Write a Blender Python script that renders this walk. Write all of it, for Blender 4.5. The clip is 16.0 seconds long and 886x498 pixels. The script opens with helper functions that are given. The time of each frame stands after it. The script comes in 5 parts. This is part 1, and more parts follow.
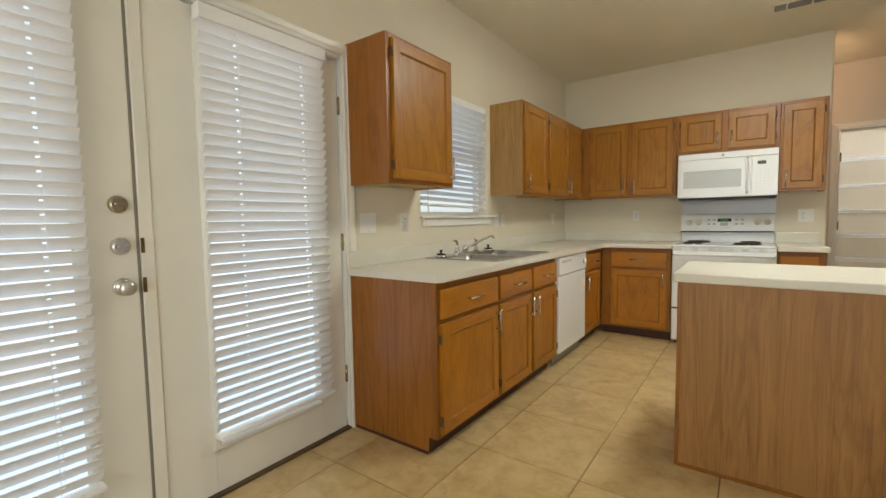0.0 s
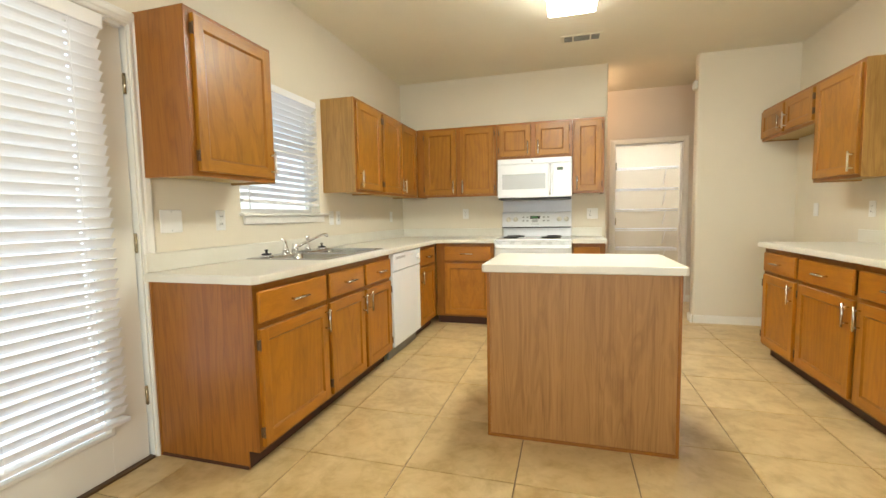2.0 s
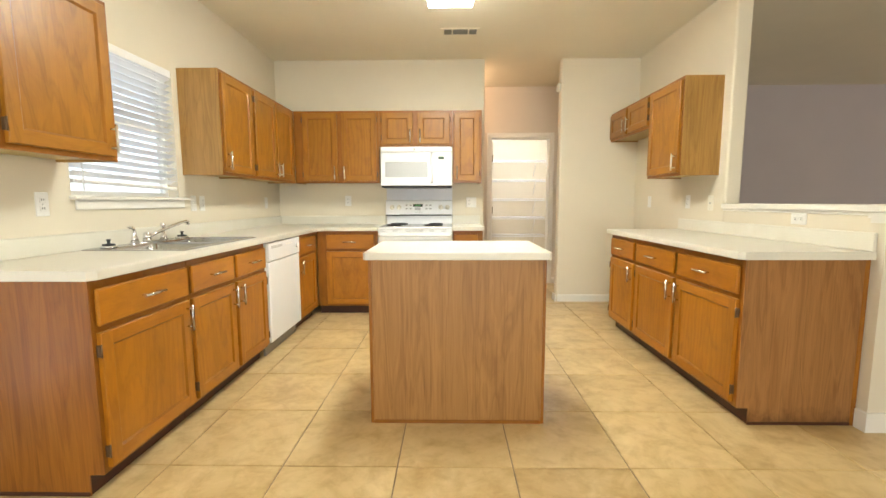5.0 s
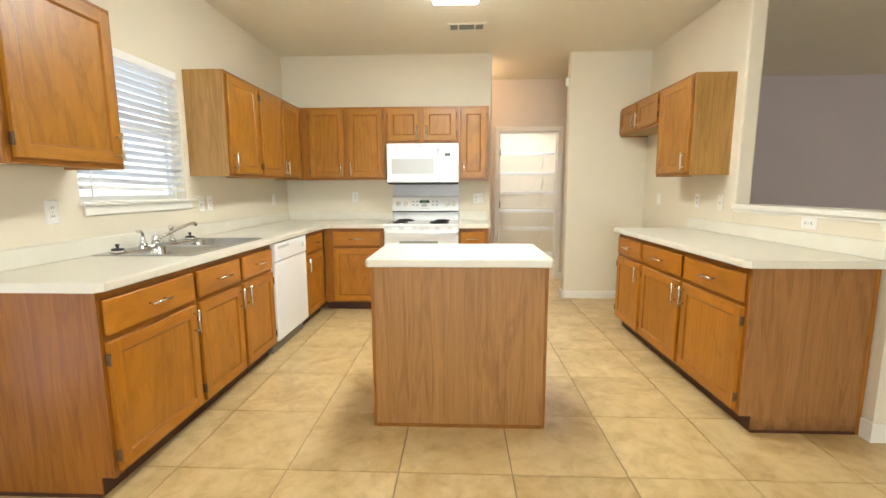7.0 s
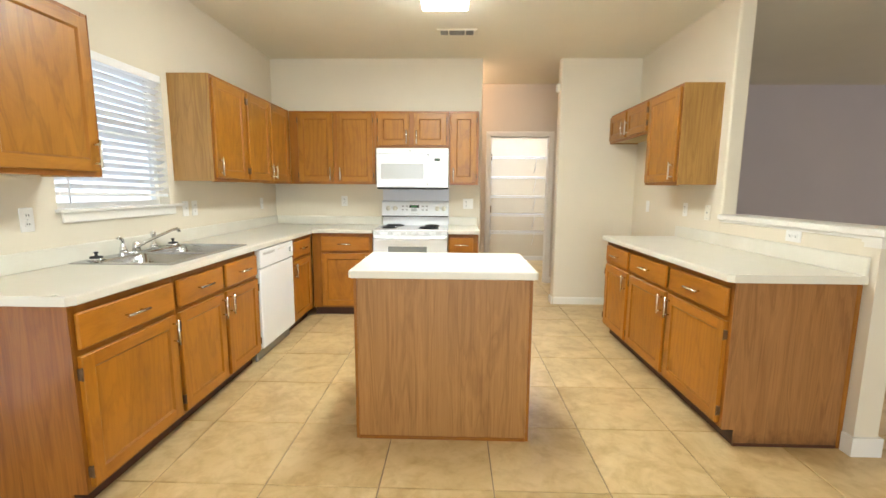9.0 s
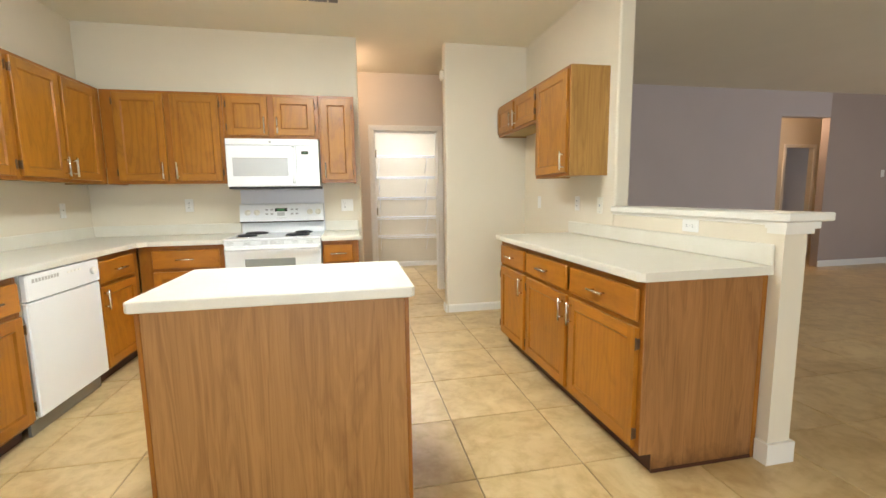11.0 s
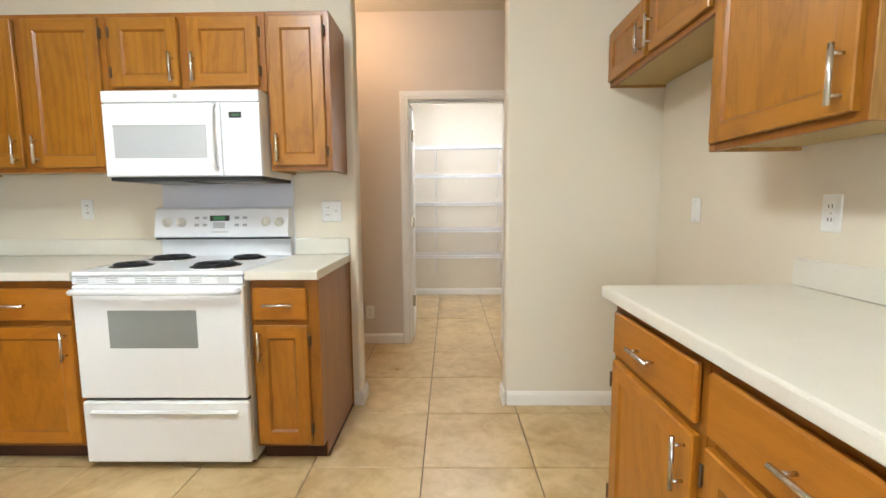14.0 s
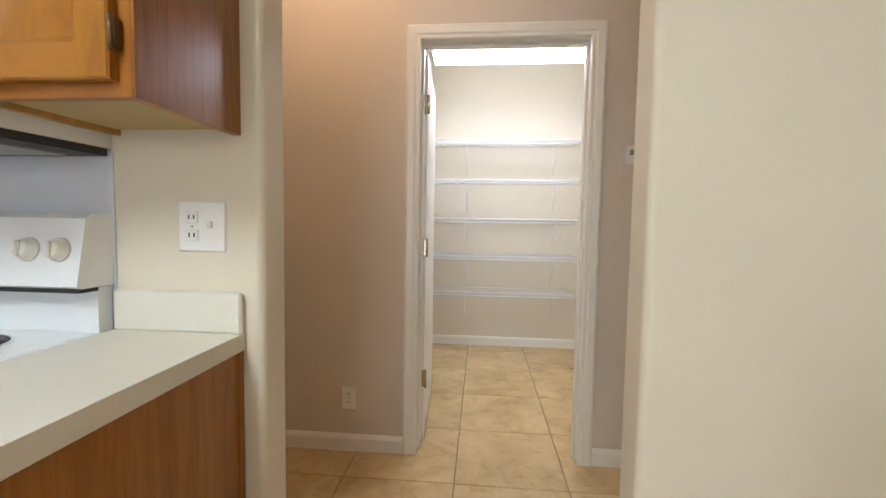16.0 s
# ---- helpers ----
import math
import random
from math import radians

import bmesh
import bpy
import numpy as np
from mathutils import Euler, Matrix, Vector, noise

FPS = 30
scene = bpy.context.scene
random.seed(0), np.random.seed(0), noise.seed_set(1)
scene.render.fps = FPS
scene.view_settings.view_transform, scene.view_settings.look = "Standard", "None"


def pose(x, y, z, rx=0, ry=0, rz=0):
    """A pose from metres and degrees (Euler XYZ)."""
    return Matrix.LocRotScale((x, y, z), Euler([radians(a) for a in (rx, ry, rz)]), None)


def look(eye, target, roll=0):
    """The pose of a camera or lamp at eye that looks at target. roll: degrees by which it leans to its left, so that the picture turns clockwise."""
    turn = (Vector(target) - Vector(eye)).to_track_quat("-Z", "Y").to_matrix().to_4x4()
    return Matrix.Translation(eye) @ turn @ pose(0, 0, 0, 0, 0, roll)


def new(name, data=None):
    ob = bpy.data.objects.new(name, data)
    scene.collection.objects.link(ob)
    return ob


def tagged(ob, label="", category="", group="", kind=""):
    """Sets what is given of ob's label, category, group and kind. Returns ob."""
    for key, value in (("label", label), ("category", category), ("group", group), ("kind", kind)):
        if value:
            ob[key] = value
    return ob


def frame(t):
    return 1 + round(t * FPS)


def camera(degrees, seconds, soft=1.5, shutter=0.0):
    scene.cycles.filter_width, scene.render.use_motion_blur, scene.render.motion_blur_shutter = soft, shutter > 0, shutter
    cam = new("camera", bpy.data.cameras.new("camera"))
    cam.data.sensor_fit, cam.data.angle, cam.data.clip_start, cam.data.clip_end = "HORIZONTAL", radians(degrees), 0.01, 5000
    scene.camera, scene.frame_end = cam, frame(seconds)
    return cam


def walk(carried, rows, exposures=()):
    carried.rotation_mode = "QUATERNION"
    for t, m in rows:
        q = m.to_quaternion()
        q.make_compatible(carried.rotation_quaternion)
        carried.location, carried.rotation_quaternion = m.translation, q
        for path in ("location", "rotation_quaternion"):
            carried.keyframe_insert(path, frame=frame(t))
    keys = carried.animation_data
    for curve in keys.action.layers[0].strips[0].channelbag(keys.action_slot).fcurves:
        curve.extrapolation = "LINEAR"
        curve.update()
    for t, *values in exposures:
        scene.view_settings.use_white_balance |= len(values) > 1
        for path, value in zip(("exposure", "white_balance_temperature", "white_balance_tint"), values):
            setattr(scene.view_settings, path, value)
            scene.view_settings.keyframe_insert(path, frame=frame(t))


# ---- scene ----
cam = camera(91.8, 16.0)
PATH = [
    (0, (0.206, -0.015, 1.178), (-0.959, 1.604, 1.041), -0.9),
    (0.5, (0.274, 0.004, 1.178), (-0.742, 1.721, 1.032), -1.1),
    (1, (0.331, 0.008, 1.169), (-0.531, 1.805, 1.009), -1.2),
    (1.5, (0.35, 0.024, 1.173), (-0.36, 1.887, 1.022), -0.8),
    (2, (0.335, 0.037, 1.169), (-0.22, 1.952, 1.013), -1.0),
    (2.5, (0.315, 0.044, 1.165), (-0.091, 1.993, 0.971), -1.2),
    (3, (0.304, 0.045, 1.164), (0.041, 2.017, 0.957), -0.7),
    (3.5, (0.304, 0.051, 1.166), (0.181, 2.035, 0.946), -0.7),
    (4, (0.314, 0.049, 1.165), (0.292, 2.037, 0.947), -0.5),
    (6.5, (0.401, 0.044, 1.227), (0.344, 2.031, 1.004), 0.5),
    (7, (0.399, 0.055, 1.267), (0.318, 2.035, 0.992), -0.2),
    (7.5, (0.409, 0.045, 1.297), (0.331, 2.026, 1.034), -0.1),
    (8, (0.42, 0.044, 1.318), (0.366, 2.025, 1.045), 0.4),
    (8.2, (0.429, 0.044, 1.322), (0.364, 2.024, 1.047), 0.4),
    (10.3, (0.525, 0.364, 1.318), (0.685, 2.34, 1.053), 0.3),
    (10.5, (0.56, 0.436, 1.28), (0.812, 2.407, 1.053), -0.4),
    (11, (0.661, 0.655, 1.246), (1.061, 2.599, 0.997), -0.8),
    (11.5, (0.816, 0.95, 1.246), (1.19, 2.903, 1.035), 0.4),
    (12, (0.935, 1.258, 1.262), (1.319, 3.213, 1.087), 0.2),
    (12.5, (1.101, 1.58, 1.238), (1.443, 3.544, 1.074), -0.0),
    (13, (1.225, 1.888, 1.224), (1.373, 3.877, 1.076), 0.7),
    (13.5, (1.256, 2.19, 1.221), (1.312, 4.182, 1.045), 0.7),
    (14, (1.274, 2.556, 1.2), (1.245, 4.545, 0.992), -0.4),
    (14.5, (1.29, 2.9, 1.203), (1.165, 4.889, 1.035), 0.9),
    (15, (1.272, 3.278, 1.229), (1.145, 5.264, 1.035), 0.9),
    (15.5, (1.29, 3.69, 1.2), (1.112, 5.674, 1.023), 0.5),
    (16, (1.245, 4.08, 1.182), (1.072, 6.068, 1.057), 0.9),
]
EXPOSURES = [
    (0.0, 0.12, 6250, 5), (0.5, 0.34, 6250, 5), (1.0, 0.56, 6200, 5), (2.0, 0.84, 6300, 5), (4.0, 1.06, 6330, 5), (8.0, 1.07, 5900, 6),
    (10.5, 1.01, 5800, 6), (12.0, 0.98, 5700, 7), (14.5, 0.97, 5470, 8), (16.0, 0.84, 5430, 8),
]
walk(cam, [(t, look(eye, target, roll)) for t, eye, target, roll in PATH], EXPOSURES)

# ---- world and large lights ----
world = bpy.data.worlds.new("sky")
scene.world = world
world.use_nodes = True
wn = world.node_tree
sky = wn.nodes.new("ShaderNodeTexSky")
sky.sky_type, sky.sun_disc = "NISHITA", False
sky.sun_elevation, sky.sun_rotation = radians(48), radians(80)
wn.nodes["Background"].inputs["Strength"].default_value = 0.08
wn.links.new(sky.outputs["Color"], wn.nodes["Background"].inputs["Color"])
sun = new("sun", bpy.data.lights.new("sun", "SUN"))
sun.data.energy, sun.data.angle, sun.data.color = 3.0, radians(0.5), (1, 0.95, 0.88)
sun.matrix_world = look((8, 1.4, 9), (0, 0, 0))


def window_light(eye, target, wide, high, watts, colour):
    lamp = new("window_daylight", bpy.data.lights.new("window_daylight", "AREA"))
    lamp.data.shape, lamp.data.size, lamp.data.size_y = "RECTANGLE", wide, high
    lamp.data.energy, lamp.data.color = watts, colour
    lamp.matrix_world = look(eye, target)
    return lamp


DAY = (0.78, 0.87, 1.0)
window_light((-1.98, 0.95, 1.05), (0, 0.95, 1.05), 3.0, 2.2, 26, DAY)
window_light((-1.98, 3.3, 1.66), (0, 3.3, 1.66), 1.65, 1.2, 4.2, (0.86, 0.92, 1.0))
window_light((0.6, -2.64, 1.35), (0.6, 0, 1.35), 2.6, 1.9, 53, (1, 0.985, 0.95))
# Added fill: cool light for the living room, from an unseen window.
window_light((10.95, 1.5, 1.4), (0, 1.5, 1.4), 3.0, 1.6, 42, (0.80, 0.84, 1.0))


def bulb_light(place, watts, colour, radius=0.04):
    lamp = new("bulb_glow", bpy.data.lights.new("bulb_glow", "POINT"))
    lamp.data.energy, lamp.data.color, lamp.data.shadow_soft_size = watts, colour, radius
    lamp.location = place
    return lamp


WARM = (1.0, 0.62, 0.38)
bulb_light((0.50, 5.62, 2.56), 6.3, WARM)
bulb_light((7.62, 6.62, 2.40), 10, WARM)

# ---- materials ----
def nodes_of(name, rough=0.5, metal=0.0):
    m = bpy.data.materials.new(name)
    m.use_nodes = True
    nt = m.node_tree
    b = nt.nodes["Principled BSDF"]
    b.inputs["Roughness"].default_value, b.inputs["Metallic"].default_value = rough, metal
    return m, nt, b


def ramp(nt, fac, stops):
    r = nt.nodes.new("ShaderNodeValToRGB")
    while len(r.color_ramp.elements) < len(stops):
        r.color_ramp.elements.new(0.5)
    for e, (p, c) in zip(r.color_ramp.elements, stops):
        e.position, e.color = p, (*c, 1)
    nt.links.new(fac, r.inputs["Fac"])
    return r.outputs["Color"]


def coords(nt, scale, shift=True, kind="Object", spread=37.0):
    tc = nt.nodes.new("ShaderNodeTexCoord")
    mp = nt.nodes.new("ShaderNodeMapping")
    mp.inputs["Scale"].default_value = scale
    nt.links.new(tc.outputs[kind], mp.inputs["Vector"])
    if shift:
        info = nt.nodes.new("ShaderNodeObjectInfo")
        mul = nt.nodes.new("ShaderNodeMath")
        mul.operation = "MULTIPLY"
        mul.inputs[1].default_value = spread
        nt.links.new(info.outputs["Random"], mul.inputs[0])
        nt.links.new(mul.outputs[0], mp.inputs["Location"])
    return mp.outputs["Vector"]


def noise_tex(nt, vec, scale, detail=4, rough=0.55, distort=0.0):
    n = nt.nodes.new("ShaderNodeTexNoise")
    n.inputs["Scale"].default_value, n.inputs["Detail"].default_value = scale, detail
    n.inputs["Roughness"].default_value, n.inputs["Distortion"].default_value = rough, distort
    nt.links.new(vec, n.inputs["Vector"])
    return n.outputs["Fac"]


def mixed(nt, kind, fac, a, b):
    m = nt.nodes.new("ShaderNodeMix")
    m.data_type, m.blend_type = "RGBA", kind
    m.inputs["Factor"].default_value = fac
    nt.links.new(a, m.inputs[6])
    nt.links.new(b, m.inputs[7])
    return m.outputs[2]


def bump(nt, b, height, strength, distance=0.002):
    n = nt.nodes.new("ShaderNodeBump")
    n.inputs["Strength"].default_value, n.inputs["Distance"].default_value = strength, distance
    nt.links.new(height, n.inputs["Height"])
    nt.links.new(n.outputs["Normal"], b.inputs["Normal"])


def rough_from(nt, b, fac, low, high):
    r = nt.nodes.new("ShaderNodeMapRange")
    r.inputs["To Min"].default_value, r.inputs["To Max"].default_value = low, high
    nt.links.new(fac, r.inputs["Value"])
    nt.links.new(r.outputs["Result"], b.inputs["Roughness"])


def tone_of(nt, low, high):
    """A tone of its own for each object."""
    info = nt.nodes.new("ShaderNodeObjectInfo")
    return ramp(nt, info.outputs["Random"], [(0.0, low), (1.0, high)])


def wood(name, dark, light, along, rough=0.34, figure=0.3, streak=0.4, rings=7.0):
    """Stained, lacquered oak; along is the axis of the grain."""
    m, nt, b = nodes_of(name, rough)
    long_scale, cloud_scale, fine_scale = [1.0] * 3, [1.0] * 3, [150.0] * 3
    k = "xyz".index(along)
    long_scale[k], cloud_scale[k], fine_scale[k] = 0.16, 0.45, 5.0
    v = coords(nt, long_scale)
    broad = noise_tex(nt, v, 6.0, 3, 0.5, 1.2)
    cloud = noise_tex(nt, coords(nt, cloud_scale), 13.0, 4, 0.6, 0.8)
    wave = nt.nodes.new("ShaderNodeTexWave")
    wave.wave_type, wave.rings_direction = "RINGS", "SPHERICAL"
    wave.inputs["Scale"].default_value, wave.inputs["Distortion"].default_value = rings, 9.0
    wave.inputs["Detail"].default_value, wave.inputs["Detail Scale"].default_value = 3.0, 1.3
    nt.links.new(coords(nt, long_scale, True, "Object", -0.6), wave.inputs["Vector"])
    fine = noise_tex(nt, coords(nt, fine_scale), 1.0, 3, 0.6)
    mid = [0.5 * (p + q) for p, q in zip(dark, light)]
    c1 = ramp(nt, broad, [(0.3, mid), (0.7, light)])
    c2 = ramp(nt, wave.outputs["Fac"], [(0.0, mid), (0.14, dark), (0.5, light)])
    c3 = ramp(nt, fine, [(0.30, (0.74, 0.68, 0.62)), (0.55, (1, 1, 1))])
    c4 = ramp(nt, cloud, [(0.32, (0.80, 0.74, 0.66)), (0.5, (0.97, 0.96, 0.95)), (0.68, (1, 1, 1))])
    c = mixed(nt, "MULTIPLY", streak, mixed(nt, "MIX", figure, c1, c2), c3)
    c = mixed(nt, "MULTIPLY", 0.8, c, c4)
    c = mixed(nt, "MULTIPLY", 1.0, c, tone_of(nt, (0.90, 0.88, 0.84), (1, 1, 1)))
    nt.links.new(c, b.inputs["Base Color"])
    rough_from(nt, b, cloud, rough - 0.05, rough + 0.1)
    bump(nt, b, fine, 0.06, 0.001)
    b.inputs["Coat Weight"].default_value, b.inputs["Coat Roughness"].default_value = 0.12, 0.2
    return m


def veneer(name, dark, light, rough=0.3, coat=0.12, dark_foot=False):
    """Flat-sawn oak veneer: leaning flames, fine dark pores, broad bands; on request unevenly darker towards the
    bottom.
    """
    m, nt, b = nodes_of(name, rough)
    flame = noise_tex(nt, coords(nt, (1, 1, 0.11)), 11.0, 4, 0.5, 1.1)
    vein = noise_tex(nt, coords(nt, (1, 1, 0.06)), 30.0, 2, 0.5, 0.9)
    band = noise_tex(nt, coords(nt, (1, 1, 0.05)), 4.0, 2, 0.5, 0.3)
    pore = noise_tex(nt, coords(nt, (210, 210, 4)), 1.0, 2, 0.5)
    fine = noise_tex(nt, coords(nt, (70, 70, 1.4)), 1.0, 3, 0.6)
    mid = [0.4 * p + 0.6 * q for p, q in zip(dark, light)]
    pale = [1.14 * q for q in light]
    c1 = ramp(nt, flame, [(0.28, mid), (0.40, light), (0.45, dark), (0.52, light), (0.57, pale), (0.61, mid), (0.70, light)])
    c2 = ramp(nt, band, [(0.3, mid), (0.7, light)])
    c3 = ramp(nt, fine, [(0.34, (0.86, 0.82, 0.78)), (0.56, (1, 1, 1))])
    c4 = ramp(nt, pore, [(0.38, (0.80, 0.74, 0.69)), (0.47, (1, 1, 1))])
    c5 = ramp(nt, vein, [(0.32, (0.72, 0.66, 0.60)), (0.42, (1, 1, 1)), (0.62, (1, 1, 1)), (0.72, (0.86, 0.82, 0.78))])
    c = mixed(nt, "MULTIPLY", 0.6, mixed(nt, "MIX", 0.55, c1, c2), c3)
    c = mixed(nt, "MULTIPLY", 0.45, mixed(nt, "MULTIPLY", 0.5, c, c4), c5)
    if dark_foot:
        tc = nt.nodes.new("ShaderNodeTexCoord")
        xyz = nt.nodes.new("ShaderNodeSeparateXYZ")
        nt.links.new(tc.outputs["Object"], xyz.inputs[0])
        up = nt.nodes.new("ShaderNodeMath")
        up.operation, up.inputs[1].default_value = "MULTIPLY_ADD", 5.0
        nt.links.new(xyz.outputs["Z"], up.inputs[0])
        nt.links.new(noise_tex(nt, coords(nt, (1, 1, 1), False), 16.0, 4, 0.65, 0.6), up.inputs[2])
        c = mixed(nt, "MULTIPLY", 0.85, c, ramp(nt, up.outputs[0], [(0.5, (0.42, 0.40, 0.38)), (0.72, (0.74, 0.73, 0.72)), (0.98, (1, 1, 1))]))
    nt.links.new(c, b.inputs["Base Color"])
    rough_from(nt, b, band, rough - 0.04, rough + 0.08)
    bump(nt, b, fine, 0.04, 0.001)
    b.inputs["Coat Weight"].default_value, b.inputs["Coat Roughness"].default_value = coat, 0.15
    return m


def plain(name, colour, rough=0.5, metal=0.0, vary=0.06, scale=3.0, relief=0.0, relief_scale=200.0):
    """Paint, plastic or metal with faint two-scale unevenness."""
    m, nt, b = nodes_of(name, rough, metal)
    big = noise_tex(nt, coords(nt, (1, 1, 1), False), scale, 5, 0.6)
    low, high = [c * (1 - vary) for c in colour], [min(1, c * (1 + vary)) for c in colour]
    nt.links.new(ramp(nt, big, [(0.3, low), (0.7, high)]), b.inputs["Base Color"])
    rough_from(nt, b, big, max(0.02, rough - 0.06), rough + 0.06)
    if relief:
        bump(nt, b, noise_tex(nt, coords(nt, (1, 1, 1), False), relief_scale, 3), relief)
    return m


def emitting(name, colour, strength):
    m, nt, b = nodes_of(name, 0.5)
    b.inputs["Base Color"].default_value = (0.85, 0.85, 0.85, 1) if strength > 1 else (0.05, 0.12, 0.05, 1)
    b.inputs["Emission Color"].default_value, b.inputs["Emission Strength"].default_value = (*colour, 1), strength
    return m


OAK = wood("honey_oak_upright", (0.255, 0.090, 0.004), (0.485, 0.192, 0.010), "z", figure=0.26, streak=0.2, rings=9.0)
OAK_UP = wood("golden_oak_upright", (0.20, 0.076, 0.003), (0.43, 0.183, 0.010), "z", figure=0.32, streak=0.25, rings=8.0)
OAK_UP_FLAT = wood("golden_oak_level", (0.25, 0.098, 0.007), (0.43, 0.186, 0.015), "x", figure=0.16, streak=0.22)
OAK_FLAT = wood("honey_oak_level", (0.30, 0.106, 0.006), (0.49, 0.190, 0.010), "x", figure=0.16, streak=0.22)
OAK_SIDE = veneer("oak_veneer_panel", (0.235, 0.105, 0.024), (0.385, 0.194, 0.052), 0.46, 0.04)
OAK_DARK_FOOT = veneer("oak_veneer_dark_foot", (0.20, 0.088, 0.026), (0.35, 0.168, 0.053), 0.42, 0.06, True)
OAK_PALE = veneer("oak_veneer_upper", (0.28, 0.148, 0.034), (0.45, 0.250, 0.066), 0.42, 0.05)
OAK_END = veneer("red_brown_end", (0.19, 0.062, 0.007), (0.33, 0.124, 0.015), 0.3, 0.12)
OAK_FRAME = wood("oak_face_frame", (0.20, 0.067, 0.004), (0.35, 0.132, 0.008), "z", figure=0.15, streak=0.25)
# Door grooves: a darker door oak, the shade of the sunk edge put into its colour.
OAK_GROOVE = wood("shaded_groove_oak", (0.22, 0.078, 0.005), (0.36, 0.142, 0.008), "z", figure=0.1, streak=0.2)
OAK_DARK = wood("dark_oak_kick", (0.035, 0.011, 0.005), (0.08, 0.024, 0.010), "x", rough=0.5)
OAK_UNDER = plain("pale_cabinet_underside", (0.46, 0.335, 0.125), 0.5)
WALL = plain("beige_wall_paint", (0.732, 0.665, 0.53), 0.75, vary=0.03, scale=1.3, relief=0.25, relief_scale=160)
LIVING = plain("taupe_wall_paint", (0.54, 0.48, 0.46), 0.8, vary=0.03, scale=1.3, relief=0.2, relief_scale=160)
HALLPAINT = plain("warm_taupe_hall_paint", (0.67, 0.592, 0.495), 0.78, vary=0.03, scale=1.3, relief=0.22, relief_scale=160)
BROWNWALL = plain("brown_wall", (0.40, 0.325, 0.28), 0.8, vary=0.03, scale=1.3, relief=0.2, relief_scale=160)
CEIL = plain("cream_ceiling_paint", (0.80, 0.75, 0.61), 0.85, vary=0.03, scale=1.1, relief=0.45, relief_scale=110)
TRIM = plain("white_trim_gloss", (0.82, 0.79, 0.72), 0.32, vary=0.02)
DOORWHITE = plain("cream_white_door_paint", (0.80, 0.77, 0.68), 0.35, vary=0.025)
BLIND = plain("white_blind_slat", (0.87, 0.86, 0.845), 0.42, vary=0.02)
ENAMEL = plain("white_appliance_enamel", (0.87, 0.885, 0.895), 0.2, vary=0.012)
PLASTIC = plain("white_plastic", (0.83, 0.82, 0.78), 0.35, vary=0.015)
IVORY = plain("ivory_plastic", (0.80, 0.77, 0.67), 0.35, vary=0.02)
GREYWIN = plain("grey_oven_glass", (0.27, 0.285, 0.275), 0.12, vary=0.05)
PALEWIN = plain("pale_grey_microwave_window", (0.52, 0.535, 0.54), 0.22, vary=0.03)
BLACK = plain("black_coil", (0.010, 0.010, 0.011), 0.5, vary=0.2)
RUBBER = plain("black_rubber", (0.02, 0.02, 0.02), 0.55)
STRIPGREY = plain("olive_weather_strip", (0.24, 0.215, 0.16), 0.6)
GAP = plain("dark_gap", (0.03, 0.028, 0.025), 0.7)
CHROME = plain("chrome", (0.78, 0.78, 0.78), 0.1, 1.0)
STEEL = plain("brushed_steel", (0.50, 0.50, 0.49), 0.24, 1.0, vary=0.1, scale=9)
NICKEL = plain("satin_nickel", (0.66, 0.645, 0.61), 0.26, 1.0)
BRONZE = plain("dark_bronze_hinge", (0.15, 0.092, 0.05), 0.45, 0.7)
BRASS = plain("aged_brass", (0.44, 0.37, 0.25), 0.22, 1.0)
GREYPRINT = plain("grey_print", (0.42, 0.42, 0.41), 0.5)
PALEPRINT = plain("pale_grey_print", (0.76, 0.765, 0.77), 0.4)
GREYMETAL = plain("grey_vent_metal", (0.30, 0.29, 0.26), 0.5, 0.3)
FROST = plain("blue_white_splash_panel", (0.68, 0.69, 0.74), 0.3, vary=0.03)
WIRE = plain("white_wire_coating", (0.84, 0.85, 0.87), 0.35)
LCD = emitting("green_display", (0.25, 0.9, 0.3), 0.07)
TUBE = emitting("lit_diffuser", (1.0, 0.975, 0.87), 25.0)
TUBE_PANTRY = emitting("lit_pantry_tube", (0.99, 0.955, 1.0), 11.5)
BULB = emitting("warm_bulb_glass", (1.0, 0.7, 0.42), 8.0)


def laminate():
    m, nt, b = nodes_of("cream_laminate", 0.3)
    v = coords(nt, (1, 1, 1), False)
    speck = noise_tex(nt, v, 260, 2, 0.7)
    cloud = noise_tex(nt, v, 5, 4, 0.6)
    c = mixed(nt, "MULTIPLY", 0.5, ramp(nt, cloud, [(0.3, (0.71, 0.675, 0.575)), (0.7, (0.76, 0.73, 0.64))]),
              ramp(nt, speck, [(0.36, (0.93, 0.90, 0.85)), (0.5, (1, 1, 1))]))
    nt.links.new(c, b.inputs["Base Color"])
    rough_from(nt, b, cloud, 0.24, 0.38)
    return m


